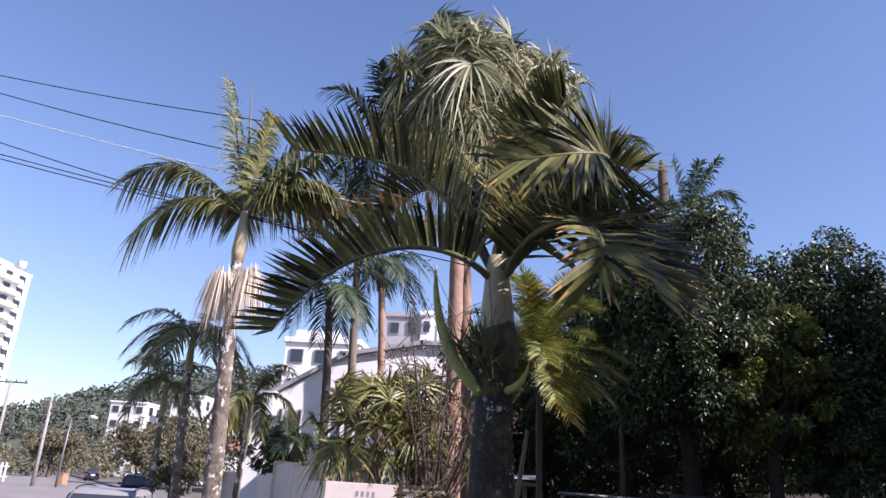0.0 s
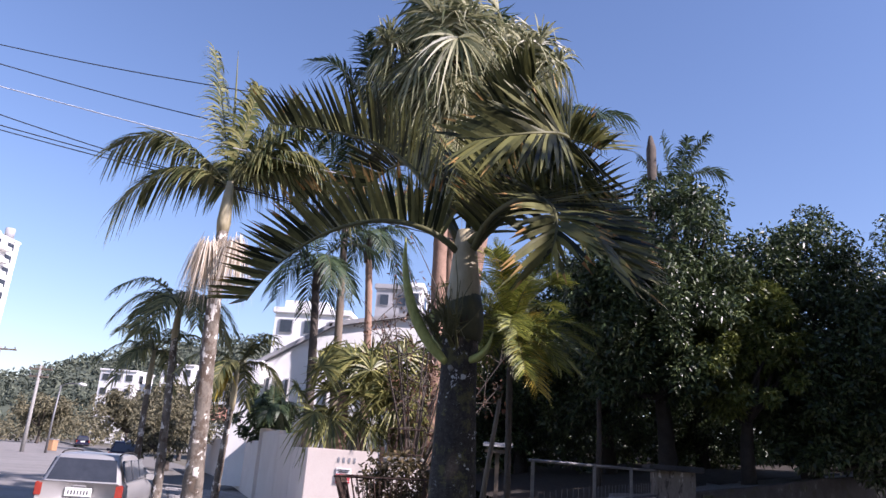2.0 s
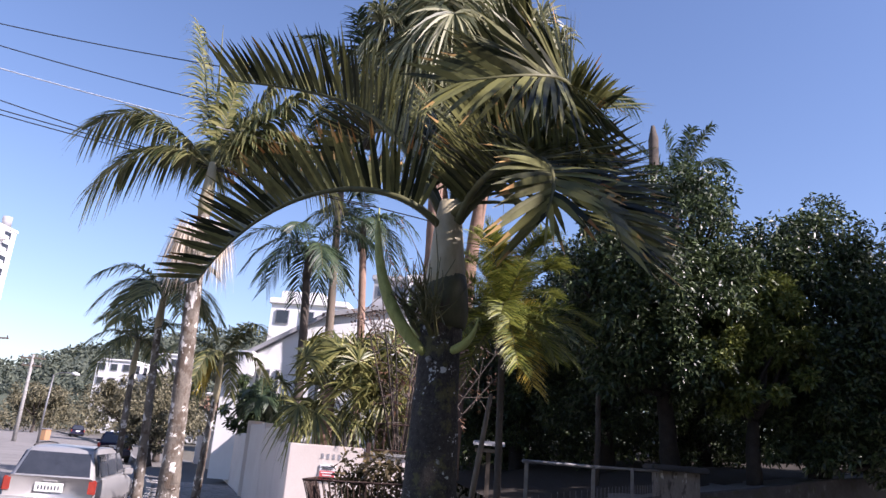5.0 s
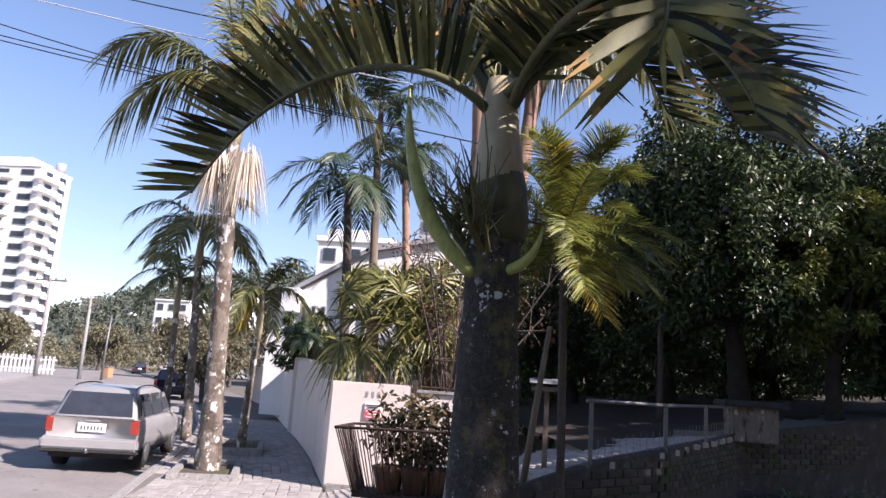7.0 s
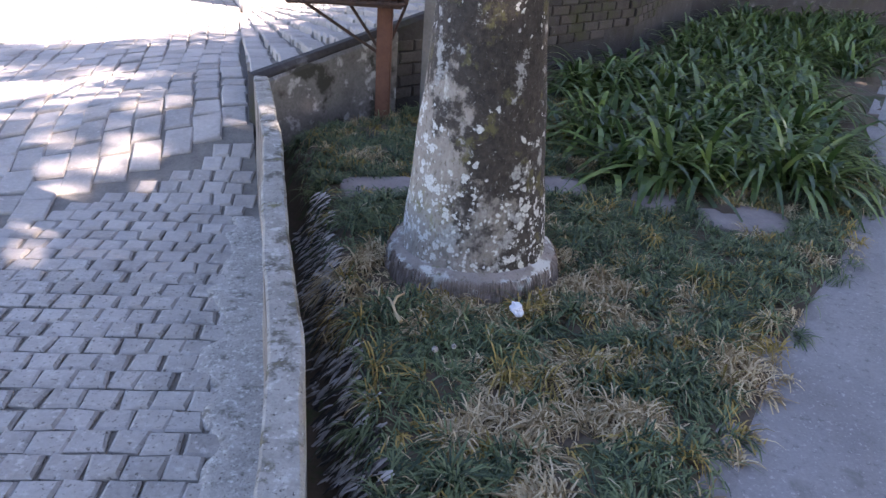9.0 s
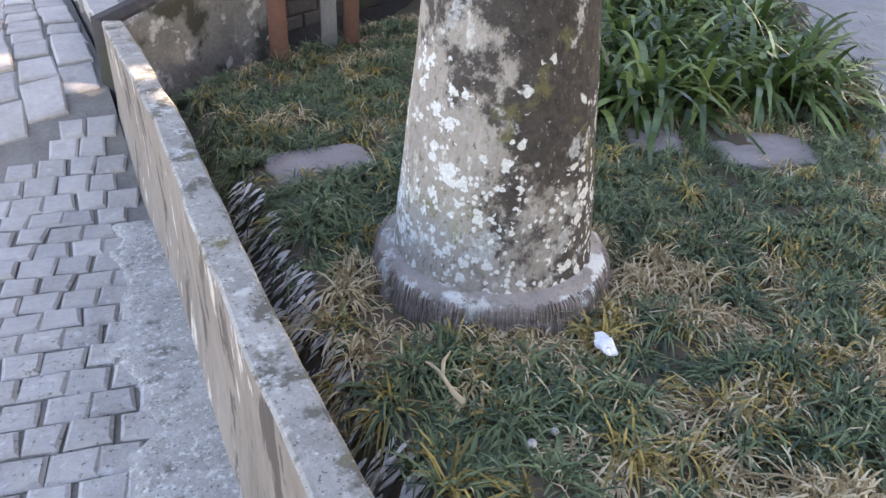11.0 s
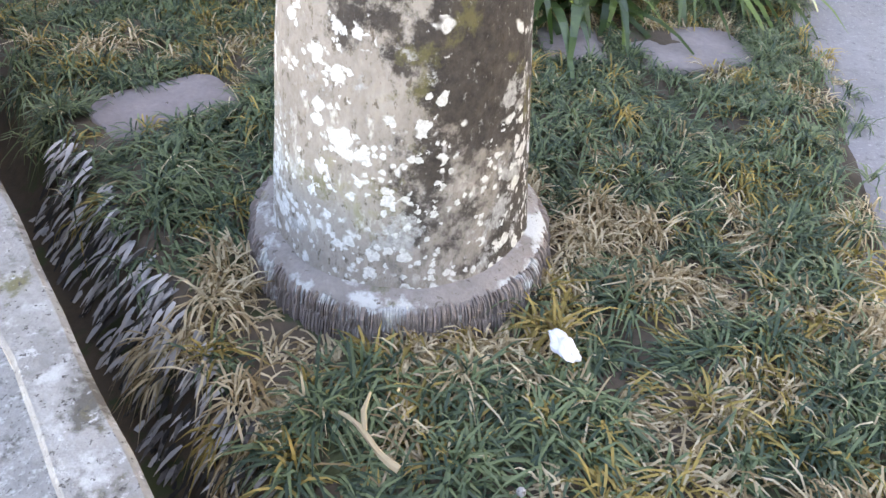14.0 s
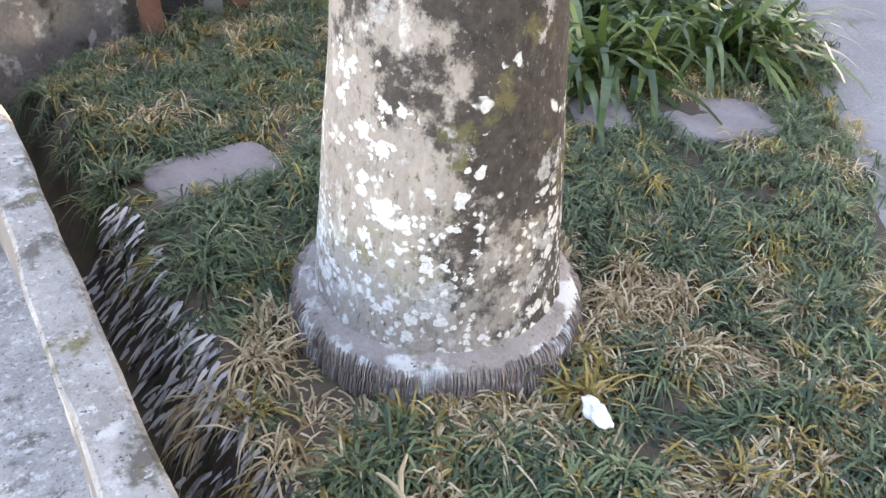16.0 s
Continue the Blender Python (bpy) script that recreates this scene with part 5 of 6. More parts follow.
far_fence = thing("picket_fence", (-45, 52, 0), "white picket fence across the street", "fence")
for k in range(24):
    x = -47 + k * 0.3
    part("picket", box(x, 55.0 + k * 0.12, 0, x + 0.17, 55.05 + k * 0.12, 1.5, 0.01), WHITE, far_fence)
for z in (0.4, 1.2):
    part("rail", tube([(-47, 55.1, z), (-39.8, 57.9, z)], 0.04, 5), WHITE, far_fence)
booth = thing("orange_kiosk", (-36.6, 60, 0), "orange painted kiosk beside the far footway", "kiosk")
part("wall", box(-36.9, 60, 0, -36.3, 60.8, 0.9, 0.03), ORANGE, booth)
part("roof", box(-36.95, 59.95, 0.9, -36.25, 60.85, 0.96, 0.03), SHADOW_GREY, booth)

rows = []
for i, y in enumerate(np.linspace(240, 420, 22)):
    rows.append([(x, y, (46 * math.exp(-((x + 120) / 130) ** 2) + 14 * math.exp(-((x - 40) / 120) ** 2)) * math.sin(math.pi * min(0.5, i / 26 + 0.0)) * 1.05 + 3 * noise.noise(Vector((x / 14, y / 14, 0))) - 2) for x in np.linspace(-420, 320, 90)])
setting("hill", grid(rows), HILL, "wooded green hill closing the distance", "hill", True)
g = np.random.default_rng(5)
hx, hy = g.uniform(-330, 120, 1300), g.uniform(245, 330, 1300)
hz = []
for x, y in zip(hx, hy):
    i = (y - 240) / 180 * 21
    hz.append((46 * math.exp(-((x + 120) / 130) ** 2) + 14 * math.exp(-((x - 40) / 120) ** 2)) * math.sin(math.pi * min(0.5, i / 26)) * 1.05)
tagged(part("hill_trees", leaf_cloud(np.c_[hx, hy, np.array(hz) + 0.5, g.uniform(2, 4.2, 1300)], 26, 2.0), HILL, None, "far woods covering the hill"), category="woods", kind="stuff")

g = np.random.default_rng(55)
fx = g.uniform(-150, -22, 200)
fy = 105 + (fx + 60) * -0.3 + g.uniform(-8, 25, 200)
tagged(part("far_trees", leaf_cloud(np.c_[fx, fy, g.uniform(1.0, 4.6, 200), g.uniform(1.2, 2.4, 200)], 120, 0.55), STREET_LEAF, None, "low belt of dusty trees beyond the street"), category="woods", kind="stuff")

# ---- planter round the king palm ----
planter = thing("tree_planter", (-4.3, 12.1, 0.05), "brick-edged tree planter set into the footway", "planter")
rot = Matrix.Translation((-4.3, 12.1, 0)) @ Matrix.Rotation(radians(20), 4, "Z")
for q in ((-0.5, -0.95, 0.5, -0.82), (-0.5, 0.82, 0.5, 0.95), (-0.5, -0.815, -0.38, 0.815), (0.38, -0.815, 0.5, 0.815)):
    part("edging", moved(box(q[0], q[1], 0.0, q[2], q[3], 0.16, 0.015), rot), CONCRETE, planter)
part("soil", moved(box(-0.38, -0.82, 0.0, 0.38, 0.82, 0.1), rot), EARTH, planter)
p2 = thing("tree_planter", (-5.2, 15.4, 0.05), "brick-edged tree planter with a slim trunk", "planter")
rot = Matrix.Translation((-5.2, 15.4, 0)) @ Matrix.Rotation(radians(20), 4, "Z")
for q in ((-0.5, -0.95, 0.5, -0.82), (-0.5, 0.82, 0.5, 0.95), (-0.5, -0.815, -0.38, 0.815), (0.38, -0.815, 0.5, 0.815)):
    part("edging", moved(box(q[0], q[1], 0.0, q[2], q[3], 0.2, 0.015), rot), CONCRETE, p2)
part("soil", moved(box(-0.38, -0.82, 0.0, 0.38, 0.82, 0.12), rot), EARTH, p2)
c9 = (-5.05, 15.4, 3.3)
slim = feather_palm((-5.15, 15.4, 0.1), [(-5.15, 15.4, 0.1), (-5.12, 15.4, 1.5), (-5.05, 15.4, 2.6)], [0.1, 0.07, 0.06], c9, around(c9, 8, 1.2, -0.8, 0.6, 12), 0.35, PALE_BARK, KING, "slim young palm with an orange-brown dead frond", 30)

part("dead_frond", blades(np.repeat([[-5.25, 15.3, 3.1]], 40, 0) + RNG.normal(0, 0.06, (40, 3)), unit(RNG.normal(0, 0.25, (40, 3)) + (-0.15, -0.1, -1)), unit(RNG.normal(size=(40, 3))), RNG.uniform(0.3, 0.8, 40), 0.045, 0.1, 3), YELLOW, slim, "hanging orange dead frond")

# ---- fence, gate pillar and feeder above the retaining wall ----
fence = thing("rail_fence", (1.27, 7.6, 1.12), "grey steel rail fence on the retaining wall", "fence")
fp = [(1.26, 7.6, 1.12), (2.05, 8.47, 1.23), (2.75, 9.9, 1.26), (3.42, 11.35, 1.29)]
for x, y, z in fp[:3]:
    part("post", box(x - 0.019, y - 0.019, z - 0.05, x + 0.019, y + 0.019, 1.66, 0.005), GREY_METAL, fence)
part("rail", tube([(1.22, 7.56, 1.645), (2.05, 8.47, 1.64), (3.42, 11.35, 1.65)], 0.018, 8), GREY_METAL, fence, "", True)
for i in range(3):
    a, b = np.array(fp[i]), np.array(fp[i + 1])
    for s in np.linspace(0, 1, 12):
        part("wire", tube([a * (1 - s) + b * s, a * (1 - s) + b * s + (0, 0, 0.18)], 0.003, 3), GREY_METAL, fence)
pillar = thing("gate_pillar", (3.72, 11.6, 1.28), "stained white pillar with a dark capping stone", "pillar")
part("shaft", box(3.42, 11.35, 1.2, 4.02, 11.85, 1.66, 0.01), WALL_FACE, pillar)
part("cap", box(3.3, 11.25, 1.66, 4.14, 11.95, 1.75, 0.02), MOSSY, pillar)
feeder = thing("bird_table", (0.86, 8.1, 1.1), "small weathered bird table on a wooden post", "bird table")
part("post", box(0.845, 8.08, 0.9, 0.895, 8.13, 1.7, 0.005), WOOD, feeder)
part("tray", box(0.72, 7.95, 1.7, 1.02, 8.25, 1.74, 0.006), WOOD, feeder)
part("roof", (np.array([(0.7, 7.92, 1.77), (1.04, 7.92, 1.77), (1.04, 8.28, 1.77), (0.7, 8.28, 1.77), (0.7, 8.1, 1.82), (1.04, 8.1, 1.82)]), [(0, 1, 5, 4), (2, 3, 4, 5), (1, 2, 5), (3, 0, 4), (3, 2, 1, 0)]), CONCRETE, feeder)
prop = thing("leaning_stake", (0.72, 7.2, 0.9), "pale wooden stake leaning in the shade", "stake")
part("stake", tube([(0.68, 7.2, 0.85), (0.76, 7.2, 1.5), (0.86, 7.2, 2.25)], [0.03, 0.028, 0.02], 8), WOOD, prop, "", True)
for x, y, h in ((2.9, 14.2, 4.0),):
    st = thing("slender_trunk", (x, y, 1.0), "slender dark tree trunk in the shade of the bank", "tree trunk")
    part("trunk", tube([(x, y, 0.9), (x + 0.03, y, 2.2), (x - 0.02, y, h + 1)], [0.06, 0.05, 0.04], 8, True, 0.05), DARK_BARK, st, "", True)

# ---- wire basket with plants ----
basket = thing("plant_basket", (0.09, 5.9, 0.31), "rusty iron basket of dry plants on a red post", "basket")
part("post", box(0.055, 5.86, 0.28, 0.135, 5.94, 0.95, 0.008), RED_POST, basket, "brick-red square post")
TOPB, BOTB = (-0.54, 5.72, 0.24, 6.2, 1.38), (-0.40, 5.78, 0.2, 6.12, 0.95)


def rim(q, r):
    x0, y0, x1, y1, z = q
    return tube([(x0, y0, z), (x1, y0, z + 0.02), (x1, y1, z + 0.02), (x0, y1, z), (x0, y0, z)], r, 6, False)


part("rim", rim(TOPB, 0.01), RUST, basket)
part("base_frame", rim(BOTB, 0.012), RUST, basket)
part("base_tray", box(-0.39, 5.79, 0.945, 0.19, 6.11, 0.965, 0.004), RUST, basket)
for k in range(17):
    s = k / 16
    for j in (1, 3):
        part("bar", tube([(TOPB[0] + (TOPB[2] - TOPB[0]) * s, TOPB[j], 1.38 + 0.02 * s), (BOTB[0] + (BOTB[2] - BOTB[0]) * s, BOTB[j], 0.95)], 0.0045, 4), RUST, basket)
for k in range(1, 9):
    s = k / 9
    for i in (0, 2):
        part("bar", tube([(TOPB[i], TOPB[1] + (TOPB[3] - TOPB[1]) * s, 1.38), (BOTB[i], BOTB[1] + (BOTB[3] - BOTB[1]) * s, 0.95)], 0.006, 4), RUST, basket)
for e in ((-0.36, 5.9, 0.95), (-0.1, 5.9, 0.95), (0.2, 6.05, 0.95)):
    part("brace", tube([(0.095, 5.9, 0.68), e], 0.009, 5), RUST, basket)
for x, y, r, m, lab in ((-0.2, 5.95, 0.11, TERRACOTTA, "flower pot with withered plant"), (-0.02, 5.93, 0.1, RED_POST, "flower pot with leafy plant"), (0.12, 6.0, 0.09, TERRACOTTA, "flower pot with thorny plant")):
    pot = thing("flower_pot", (x, y, 0.966), lab + " in the iron basket", "flower pot", "pots in the basket")
    part("pot", tube([(x, y, 0.967), (x, y, 1.1), (x, y, 1.13), (x, y, 1.14)], [r * 0.7, r, r * 1.08, r * 0.9], 16), m, pot, "", True)
    part("foliage", leaf_cloud([(x + RNG.normal(0, 0.06), y + RNG.normal(0, 0.05), 1.18 + 0.38 * RNG.random(), 0.11) for _ in range(20)], 18, 0.06), leaf("pot_plant_" + str(int(r * 100)), (0.05, 0.045, 0.02), (0.16, 0.12, 0.06)), pot)
for x, y, m, h in ((0.44, 6.17, RED_POST, 0.95), (0.33, 6.12, GREY_METAL, 0.9)):
    st = thing("garden_post", (x, y, 0.3), "oxide-red square post in the bed" if m is RED_POST else "dark grey square post in the bed", "post")
    part("post", box(x - 0.035, y - 0.035, 0.28, x + 0.035, y + 0.035, 0.3 + h, 0.006), m, st)

# ---- garden floor ----
STONES = (((0.19, 4.82), (0.34, 0.24), 14), ((1.38, 4.86), (0.2, 0.26), -20), ((1.73, 4.74), (0.4, 0.3), -16), ((0.95, 4.98), (0.3, 0.26), -5))
for (x, y), (w, d), turn in STONES:
    k = thing("stepping_stone", (x, y, 0.33), "grey-pink stepping slab sunk in the mondo grass", "stepping stone", "stepping stones")
    m = Matrix.Translation((x, y, 0)) @ Matrix.Rotation(radians(turn), 4, "Z")
    outline = []
    for a in np.linspace(0, 2 * np.pi, 28, endpoint=False):
        ca, sa = math.cos(a), math.sin(a)
        q = (abs(ca) ** 5 + abs(sa) ** 5) ** (-1 / 5) * (1 + 0.06 * noise.noise(Vector((ca * 2 + x * 9, sa * 2, y * 9))))
        outline.append((ca * q * w / 2, sa * q * d / 2))
    rings = [[(u * k2, t * k2, z + 0.004 * noise.noise(Vector((u * 9 + x, t * 9 + y, 1)))) for u, t in outline + outline[:1]] for k2, z in ((1.0, 0.28), (1.0, 0.334), (0.95, 0.344), (0.6, 0.346), (0.02, 0.345))]
    part("slab", moved(grid(rings), m), STEP_STONE, k, "", True)


def on_stone(x, y):
    for (sx, sy), (w, d), turn in STONES:
        a = radians(-turn)
        u, v = (x - sx) * math.cos(a) - (y - sy) * math.sin(a), (x - sx) * math.sin(a) + (y - sy) * math.cos(a)
        if abs(u) < w / 2 - 0.01 and abs(v) < d / 2 - 0.01:
            return True
    return False


g = np.random.default_rng(77)
tuft_green, tuft_dry, tuft_gold = [], [], []
count = 0
while count < 6800:
    y = g.uniform(2.25, 6.6)
    xl = along(RIGHT, y) + 0.09 if y < 5.72 else edge_at(y) + 0.03
    xr = along(DRIVE, y) + 0.05 * g.normal()
    if xr < xl + 0.1:
        continue
    x = g.uniform(xl, 2.9)
    if x > xr or on_stone(x, y) or (x - C[0]) ** 2 + (y - C[1]) ** 2 < 0.295 ** 2:
        continue
    if y < 5.6 and x - xl < 0.16 + 0.03 * g.normal():
        continue
    count += 1
    clump = 0.55 * noise.noise(Vector((x * 2.1, y * 2.1, 4.0))) + 0.75 * noise.noise(Vector((x * 6.5, y * 6.5, 9.0)))
    near = math.hypot(x - C[0], y - C[1])
    if near < 0.42:
        clump += 0.22
    for hx, hy, hr, hd in ((0.16, 4.02, 0.12, 0.4), (0.85, 3.55, 0.16, 0.08), (0.68, 3.5, 0.13, 0.5), (0.9, 3.4, 0.28, 0.08), (1.1, 3.75, 0.25, 0.16), (0.2, 4.6, 0.3, -0.3)):
        clump += hd * math.exp(-((x - hx) ** 2 + (y - hy) ** 2) / (2 * hr * hr))
    (tuft_dry if clump > 0.24 + 0.1 * g.normal() else tuft_gold if clump > 0.12 and g.random() < 0.4 or g.random() < 0.06 else tuft_green).append((x, y, bed_height(x, y)))


MOUNDS = np.random.default_rng(8).uniform((-0.7, 2.2), (2.9, 6.6), (1500, 2))


def tufts(at, each, tall, width, droop, seed):
    """Tufts of blades that lean away from the middle of their mound."""
    g = np.random.default_rng(seed)
    at = np.array(at)
    away = np.concatenate([(lambda q, d: q - MOUNDS[d.argmin(1)])(q, ((q[:, None] - MOUNDS[None]) ** 2).sum(2)) for q in np.array_split(at[:, :2], max(1, len(at) // 400))])
    far = np.linalg.norm(away, axis=1)
    at[:, 2] += 0.022 - 0.5 * np.minimum(far, 0.06)
    grow = np.repeat(g.uniform(0.75, 1.25, len(at)) * (1.15 - 4.5 * np.minimum(far, 0.07)), each)
    away = np.repeat(away / 0.055, each, 0)
    at = np.repeat(at, each, 0) + g.normal(0, 0.01, (len(at) * each, 3)) * (1, 1, 0)
    a = g.uniform(0, 2 * np.pi, len(at))
    e = g.uniform(0.5, 1.25, len(at))
    way = np.stack([np.cos(a) * np.cos(e) + 0.75 * away[:, 0], np.sin(a) * np.cos(e) + 0.75 * away[:, 1], np.sin(e)], 1)
    way = unit(way)
    side = unit(np.cross(way, (0, 0, 1.0)) + 1e-6)
    return blades(at, way, side, grow * tall * g.uniform(0.6, 1.25, len(at)), width, droop * g.uniform(0.6, 1.5, len(at)), 3)


tagged(part("mondo_grass", tufts(tuft_green, 22, 0.115, 0.0056, 0.8, 1), GRASS, None, "dense dark green mondo grass round the palm"), category="grass", kind="stuff")
tagged(part("dry_grass", tufts(tuft_dry, 22, 0.11, 0.005, 0.95, 2), GRASS_DRY, None, "withered straw-coloured tufts among the mondo grass"), category="grass", kind="stuff")
tagged(part("golden_grass", tufts(tuft_gold, 20, 0.115, 0.0056, 0.85, 4), GRASS_GOLD, None, "yellowing tufts among the mondo grass"), category="grass", kind="stuff")
mixed = [p for i, p in enumerate(tuft_green) if i % 3 == 0]
tagged(part("dry_blades", tufts(mixed, 5, 0.1, 0.004, 0.9, 3), GRASS_DRY, None, "dry blades among the green mondo grass"), category="grass", kind="stuff")

# old leaf bases along the trench beside the wall
n = 1250
y = RNG.uniform(2.5, 4.75, n)
x = np.array([along(RIGHT, q) for q in y]) + 0.09 + RNG.uniform(0.06, 0.2, n)
z = np.array([bed_height(a, b) for a, b in zip(x, y)]) + RNG.uniform(-0.005, 0.015, n)
way = unit(np.stack([-0.75 + RNG.normal(0, 0.12, n), -0.45 + RNG.normal(0, 0.2, n), RNG.normal(-0.15, 0.12, n)], 1))
tagged(part("leaf_bases", blades(np.stack([x, y, z], 1), way, unit(np.cross(way, (0.3, 0.1, 1))), RNG.uniform(0.03, 0.062, n), RNG.uniform(0.009, 0.014, n), 0.4, 3), material("old_leaf_base", (0.035, 0.032, 0.028), (0.42, 0.41, 0.39), 0.9, 9, 60, 0.3, island=1.1), None, "grey dead leaf bases lining the trench"), category="leaf litter", kind="stuff")

# strap-leaved clumps before the retaining wall
g = np.random.default_rng(91)
for k in range(124):
    y0 = 5.15 + (5.6 * g.random() ** 1.5 if k < 78 else 2.5 + 4.6 * g.random())
    xa, xb = max(1.25, edge_at(y0) + 0.35), along(DRIVE, y0) - 0.36
    if xb < xa + 0.1:
        xa, xb = 1.25, 1.9
    x0 = g.uniform(xa, xb)
    if y0 < 5.5 and x0 > 2.3:
        y0 = 5.6
    n = 46
    ag = thing("agapanthus", (x0, y0, 0.33), "clump of glossy green strap leaves before the retaining wall", "plant", "strap-leaved clumps")
    a, e = g.uniform(0, 2 * np.pi, n), g.uniform(0.55, 1.3, n)
    way = np.stack([np.cos(a) * np.cos(e), np.sin(a) * np.cos(e), np.sin(e)], 1)
    base = np.array((x0, y0, 0.32)) + g.normal(0, 0.05, (n, 3)) * (1, 1, 0)
    part("foliage", blades(base, way, np.stack([-np.sin(a), np.cos(a), 0 * a], 1), g.uniform(0.5, 0.85, n), g.uniform(0.028, 0.044, n), g.uniform(0.5, 1.1, n), 7), AGAP, ag)

# small litter
wad = thing("paper_scrap", (0.685, 3.74, 0.36), "crumpled white paper scrap lying in the grass", "litter")
bm = bmesh.new()
bmesh.ops.create_icosphere(bm, subdivisions=3, radius=0.019)
for q in bm.verts:
    q.co *= 1.05 + 0.5 * noise.noise(q.co * 70) + 0.25 * noise.noise(q.co * 160)
    q.co.y *= 1.55
    q.co.z *= 0.7
v, f = harvest(bm)
part("wad", (v + (0.685, 3.74, 0.402), f), PAPER, wad)
twig = thing("dry_twig", (0.325, 3.66, 0.37), "straw-coloured dry twig on the grass", "twig")
part("twig", tube(bezier([(0.305, 3.73, 0.42), (0.335, 3.69, 0.43), (0.32, 3.66, 0.42), (0.355, 3.62, 0.41)], 10), np.linspace(0.003, 0.006, 10), 7, True, 0.15), GRASS_DRY, twig)
part("fork", tube([(0.328, 3.685, 0.424), (0.335, 3.71, 0.435), (0.355, 3.74, 0.43)], [0.004, 0.004, 0.002], 6), GRASS_DRY, twig)
for k in range(2):
    peb = thing("pebble", (0.45 + 0.05 * k, 3.52, 0.37), "small grey pebble lying in the grass", "stone")
    bm = bmesh.new()
    bmesh.ops.create_icosphere(bm, subdivisions=2, radius=0.009 - 0.002 * k)
    for q in bm.verts:
        q.co *= 1 + 0.25 * noise.noise(q.co * 40)
    v, f = harvest(bm)
    part("pebble", (v + (0.45 + 0.05 * k, 3.52 + 0.02 * k, 0.392), f), CONCRETE, peb)
strip_rows = [[(along(RIGHT, y) - w, y, z + swell(along(RIGHT, y) - w, y) + rough(w * 4, y * 3, 4, 0.006)) for w, z in ((-0.03, 0.079), (0.08, 0.074), (0.14 + reach * 0.6, 0.072), (0.17 + reach, 0.066), (0.19 + reach, 0.045))] for y in np.arange(2.0, 4.98, 0.03) for reach in [rough(y, 2, 2.5, 0.09) + rough(y, 5, 11, 0.05) - 0.03 * max(0, y - 4.3)]]
setting("cement_strip", grid(strip_rows), CONCRETE, "smeared cement strip beside the garden wall", "paving", True)

# ---- setts ----


def sett(w, d, h, seed):
    g = np.random.default_rng(seed)
    b = 0.009
    low = [(-w / 2, -d / 2), (w / 2, -d / 2), (w / 2, d / 2), (-w / 2, d / 2)]
    jit = g.normal(0, 0.0035, (4, 2))
    v = [(x + jx, y + jy, z) for (x, y), (jx, jy) in zip(low, jit) for z in (-h, -b * 0.7)] + [(x * (1 - 2 * b / w) + jx, y * (1 - 2 * b / d) + jy, g.normal(0, 0.0015)) for (x, y), (jx, jy) in zip(low, jit)]
    f = [(8, 9, 10, 11)]
    for i in range(4):
        j = (i + 1) % 4
        f += [(i * 2, j * 2, j * 2 + 1, i * 2 + 1), (i * 2 + 1, j * 2 + 1, 8 + j, 8 + i)]
    return np.array(v), f


SETTS = [sett(0.096 + 0.005 * (s % 3 - 1), 0.086 + 0.002 * (s % 2), 0.05, s) for s in range(9)]
SETT_MESH = [raw("sett", v, f, PAVER) for v, f in SETTS]
footway = bpy.data.objects["pavement"]
g = np.random.default_rng(15)
near, rest = [], []
yrow, r = 2.0, 0


def change(x):
    """Where the small setts give way to the larger ones."""
    return 5.63 + 1.0 * (x + 0.6)


while yrow < 5.7:
    off = 0.05 * (r % 2)
    for k in range(34):
        u = 0.07 + off + k * 0.102 + g.normal(0, 0.003)
        x = along(RIGHT, yrow) - u
        y = yrow - 0.07 * u + 0.012 * math.sin(u * 4) + g.normal(0, 0.002)
        if x < along(KERB, y) + 0.2 or y > change(x):
            continue
        ok = 3.1 < y < 4.45 and u < 2.2
        (near if ok and len(near) < 300 else rest).append((x, y, 0.067 + g.normal(0, 0.0016), 0.07 + g.normal(0, 0.014), g.uniform(0.97, 1.03)))
    yrow += 0.0925
    r += 1
for i, (x, y, z, a, s) in enumerate(near):
    o = new("sett", SETT_MESH[i * 7 % 9])
    o.parent = footway
    o.matrix_basis = Matrix.Translation((x, y, z)) @ Matrix.Rotation(a, 4, "Z") @ Matrix.Diagonal((s, s, 1, 1))


def laid(places, shapes, rise=None):
    vs, fs, k = [], [], 0
    for i, (x, y, z, a, s, *tilt) in enumerate(places):
        v, f = shapes[i % len(shapes)]
        c, q = math.cos(a), math.sin(a)
        vs.append(np.stack([(v[:, 0] * c - v[:, 1] * q) * s + x, (v[:, 0] * q + v[:, 1] * c) * s + y, v[:, 2] + z], 1))
        if rise:
            vs[-1][:, 2] += [rise(p[0], p[1]) for p in vs[-1]]
        fs += [tuple(p + k for p in face) for face in f]
        k += len(v)
    return np.concatenate(vs), fs


BIG = [sett(0.202 + 0.012 * (s % 3), 0.146, 0.06, 20 + s) for s in range(7)]
far_setts = []
for col in range(64):
    u = 0.11 + col * 0.153
    yy = 4.0 + 0.1 * (col % 2) + 0.03 * g.normal()
    while yy < 24:
        x = along(RIGHT, yy) - u + 0.015 * math.sin(yy * 2.3 + col)
        lean = math.atan2(along(RIGHT, yy + 0.2) - along(RIGHT, yy - 0.2), 0.4)
        step = 0.222 + g.normal(0, 0.008)
        if x > along(KERB, yy) + 0.22 and yy > change(x) + 0.05:
            far_setts.append((x, yy, 0.068 + g.normal(0, 0.004), math.pi / 2 - lean + g.normal(0, 0.02), g.uniform(0.95, 1.02)))
        yy += step
tagged(part("near_setts", laid(rest, SETTS, swell), PAVER_FAR, footway), kind="stuff")
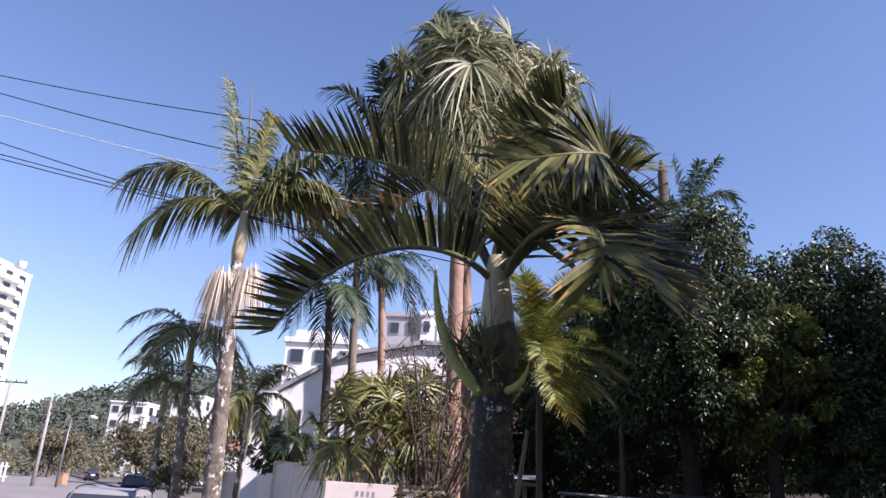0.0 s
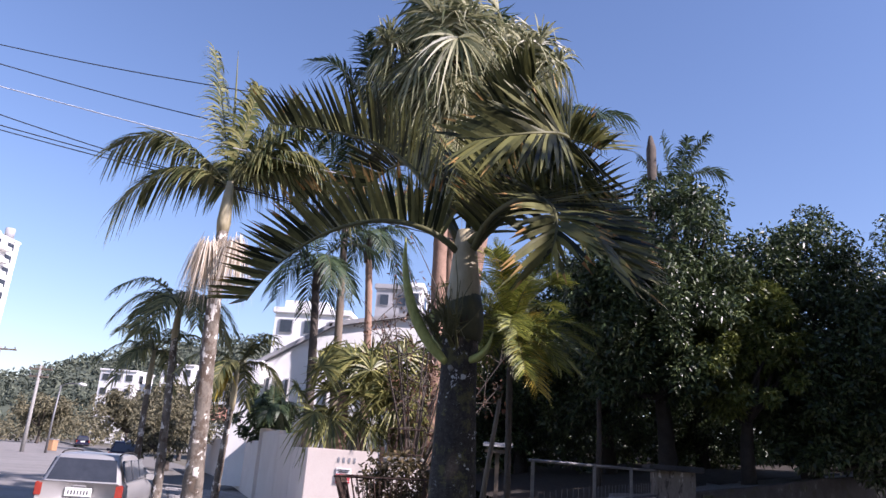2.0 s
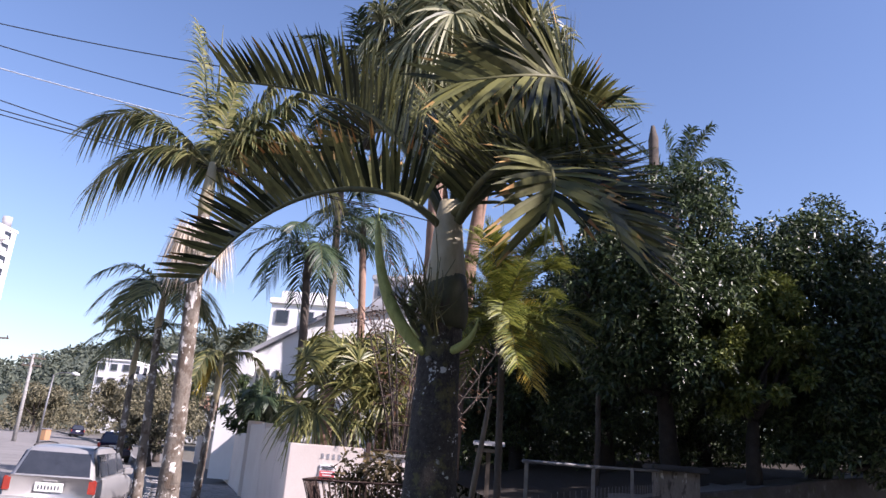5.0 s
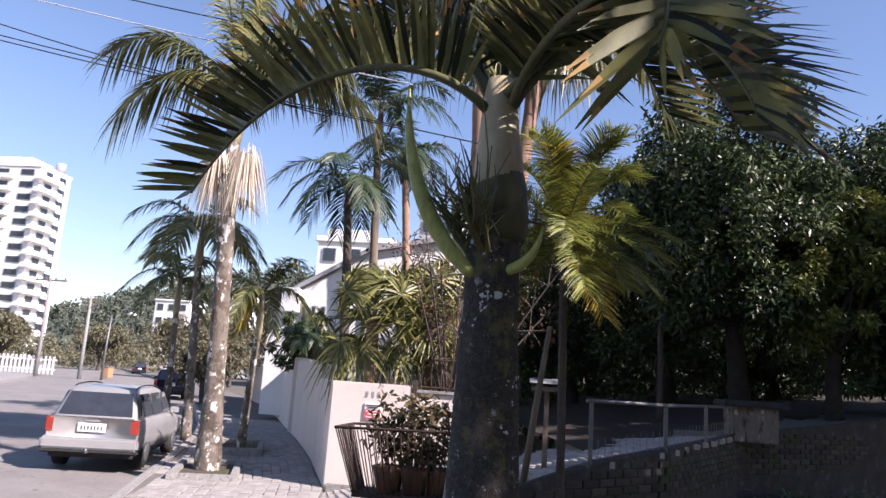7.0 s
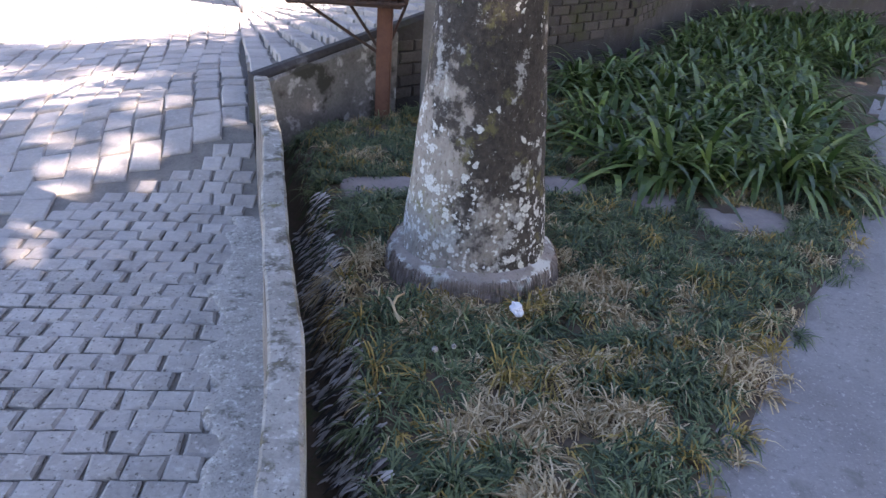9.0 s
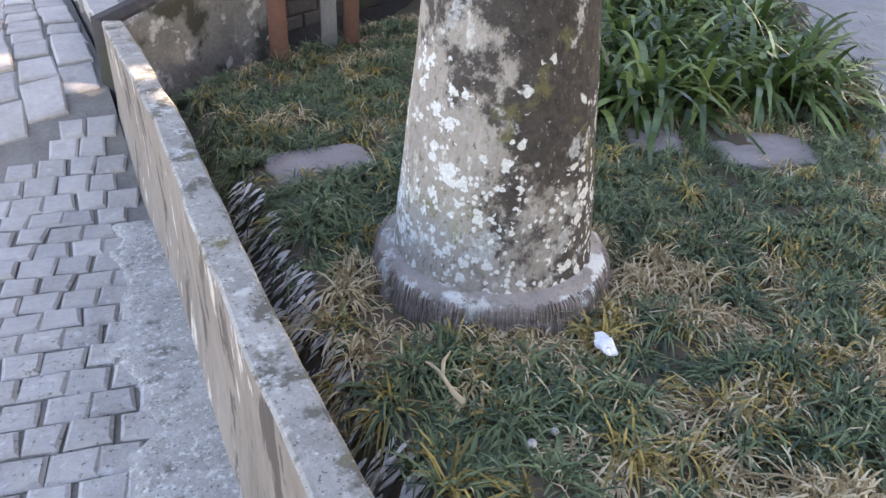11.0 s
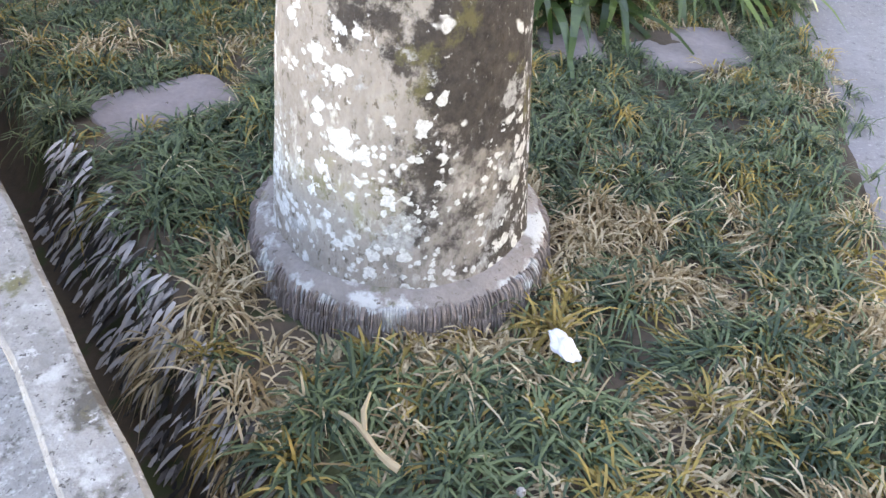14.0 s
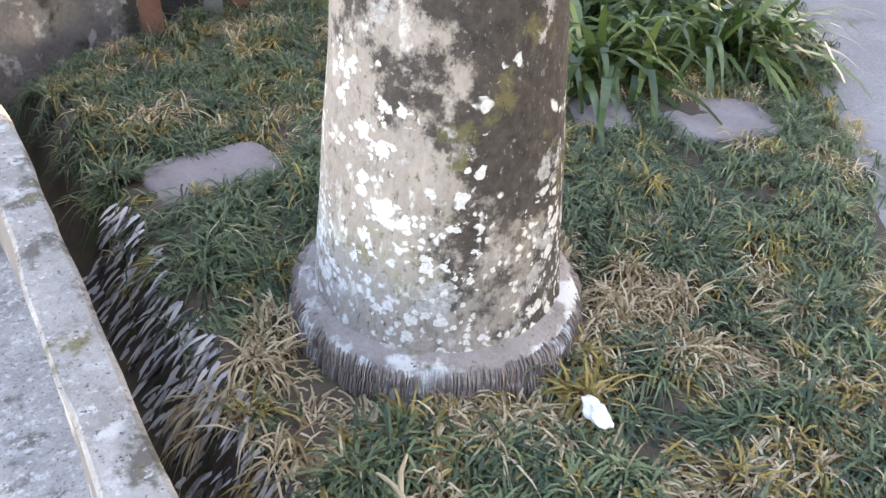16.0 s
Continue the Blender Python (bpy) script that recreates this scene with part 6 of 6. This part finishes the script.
tagged(part("far_setts", laid(far_setts, BIG, swell), PAVER_FAR, footway), kind="stuff")
ramp_setts = []
for s in np.arange(0.004, 0.42, 0.0125):
    for r in np.arange(0.02, 0.97, 0.035):
        p = ramp(s, r + (0.017 if int(s / 0.0125) % 2 else 0))
        q = ramp(s, min(1, r + 0.01))
        ramp_setts.append((p[0], p[1], p[2] - 0.012 + g.normal(0, 0.004), math.atan2(q[1] - p[1], q[0] - p[0]) + g.normal(0, 0.04), g.uniform(0.85, 0.98)))
tagged(part("ramp_setts", laid(ramp_setts, BIG), PAVER_FAR, bpy.data.objects["ramp"]), kind="stuff")

rows = []
for d in np.linspace(0.03, 0.98, 14):
    x, y, z = (np.interp(d, cum, EDGE[:, i]) for i in range(3))
    rows.append([(x + 0.699 * k, y - 0.715 * k, h) for k, h in ((0.026, 0.0), (0.03 + rough(x, y, 6, 0.006), z * 0.4), (0.03 + rough(x, y, 5, 0.008), z - 0.05), (0.02, z - 0.035), (-0.02, z - 0.034))])
part("cement_render", grid(rows), CORNER, retaining, "pale lichened cement render at the corner")
# bricks of the retaining wall
v, f = sett(0.215, 0.062, 0.05, 50)
v = np.stack([v[:, 0], v[:, 2], v[:, 1]], 1) * (1, -1, 1)
BRICK_MESH = raw("brick", v, [q[::-1] for q in f], BRICK)
done = 0
base_o = origin(retaining)
for course in range(14):
    zc = 0.36 + course * 0.072
    d = 1.0 + (0.115 if course % 2 else 0)
    while d < cum[-1] * 0.62 and done < 300:
        p = np.array([np.interp(d, cum, EDGE[:, i]) for i in range(3)])
        q = np.array([np.interp(d + 0.1, cum, EDGE[:, i]) for i in range(3)])
        if zc + 0.04 < min(p[2], q[2]) - 0.05 and zc > p[2] - 0.6:
            tx, ty = q[0] - p[0], q[1] - p[1]
            ang = math.atan2(ty, tx)
            nx, ny = math.sin(ang), -math.cos(ang)
            o = new("brick", BRICK_MESH)
            o.parent = retaining
            o.matrix_basis = Matrix.Translation(Vector((p[0] + nx * 0.027, p[1] + ny * 0.027, zc)) - base_o) @ Matrix.Rotation(ang, 4, "Z")
            done += 1
        d += 0.23
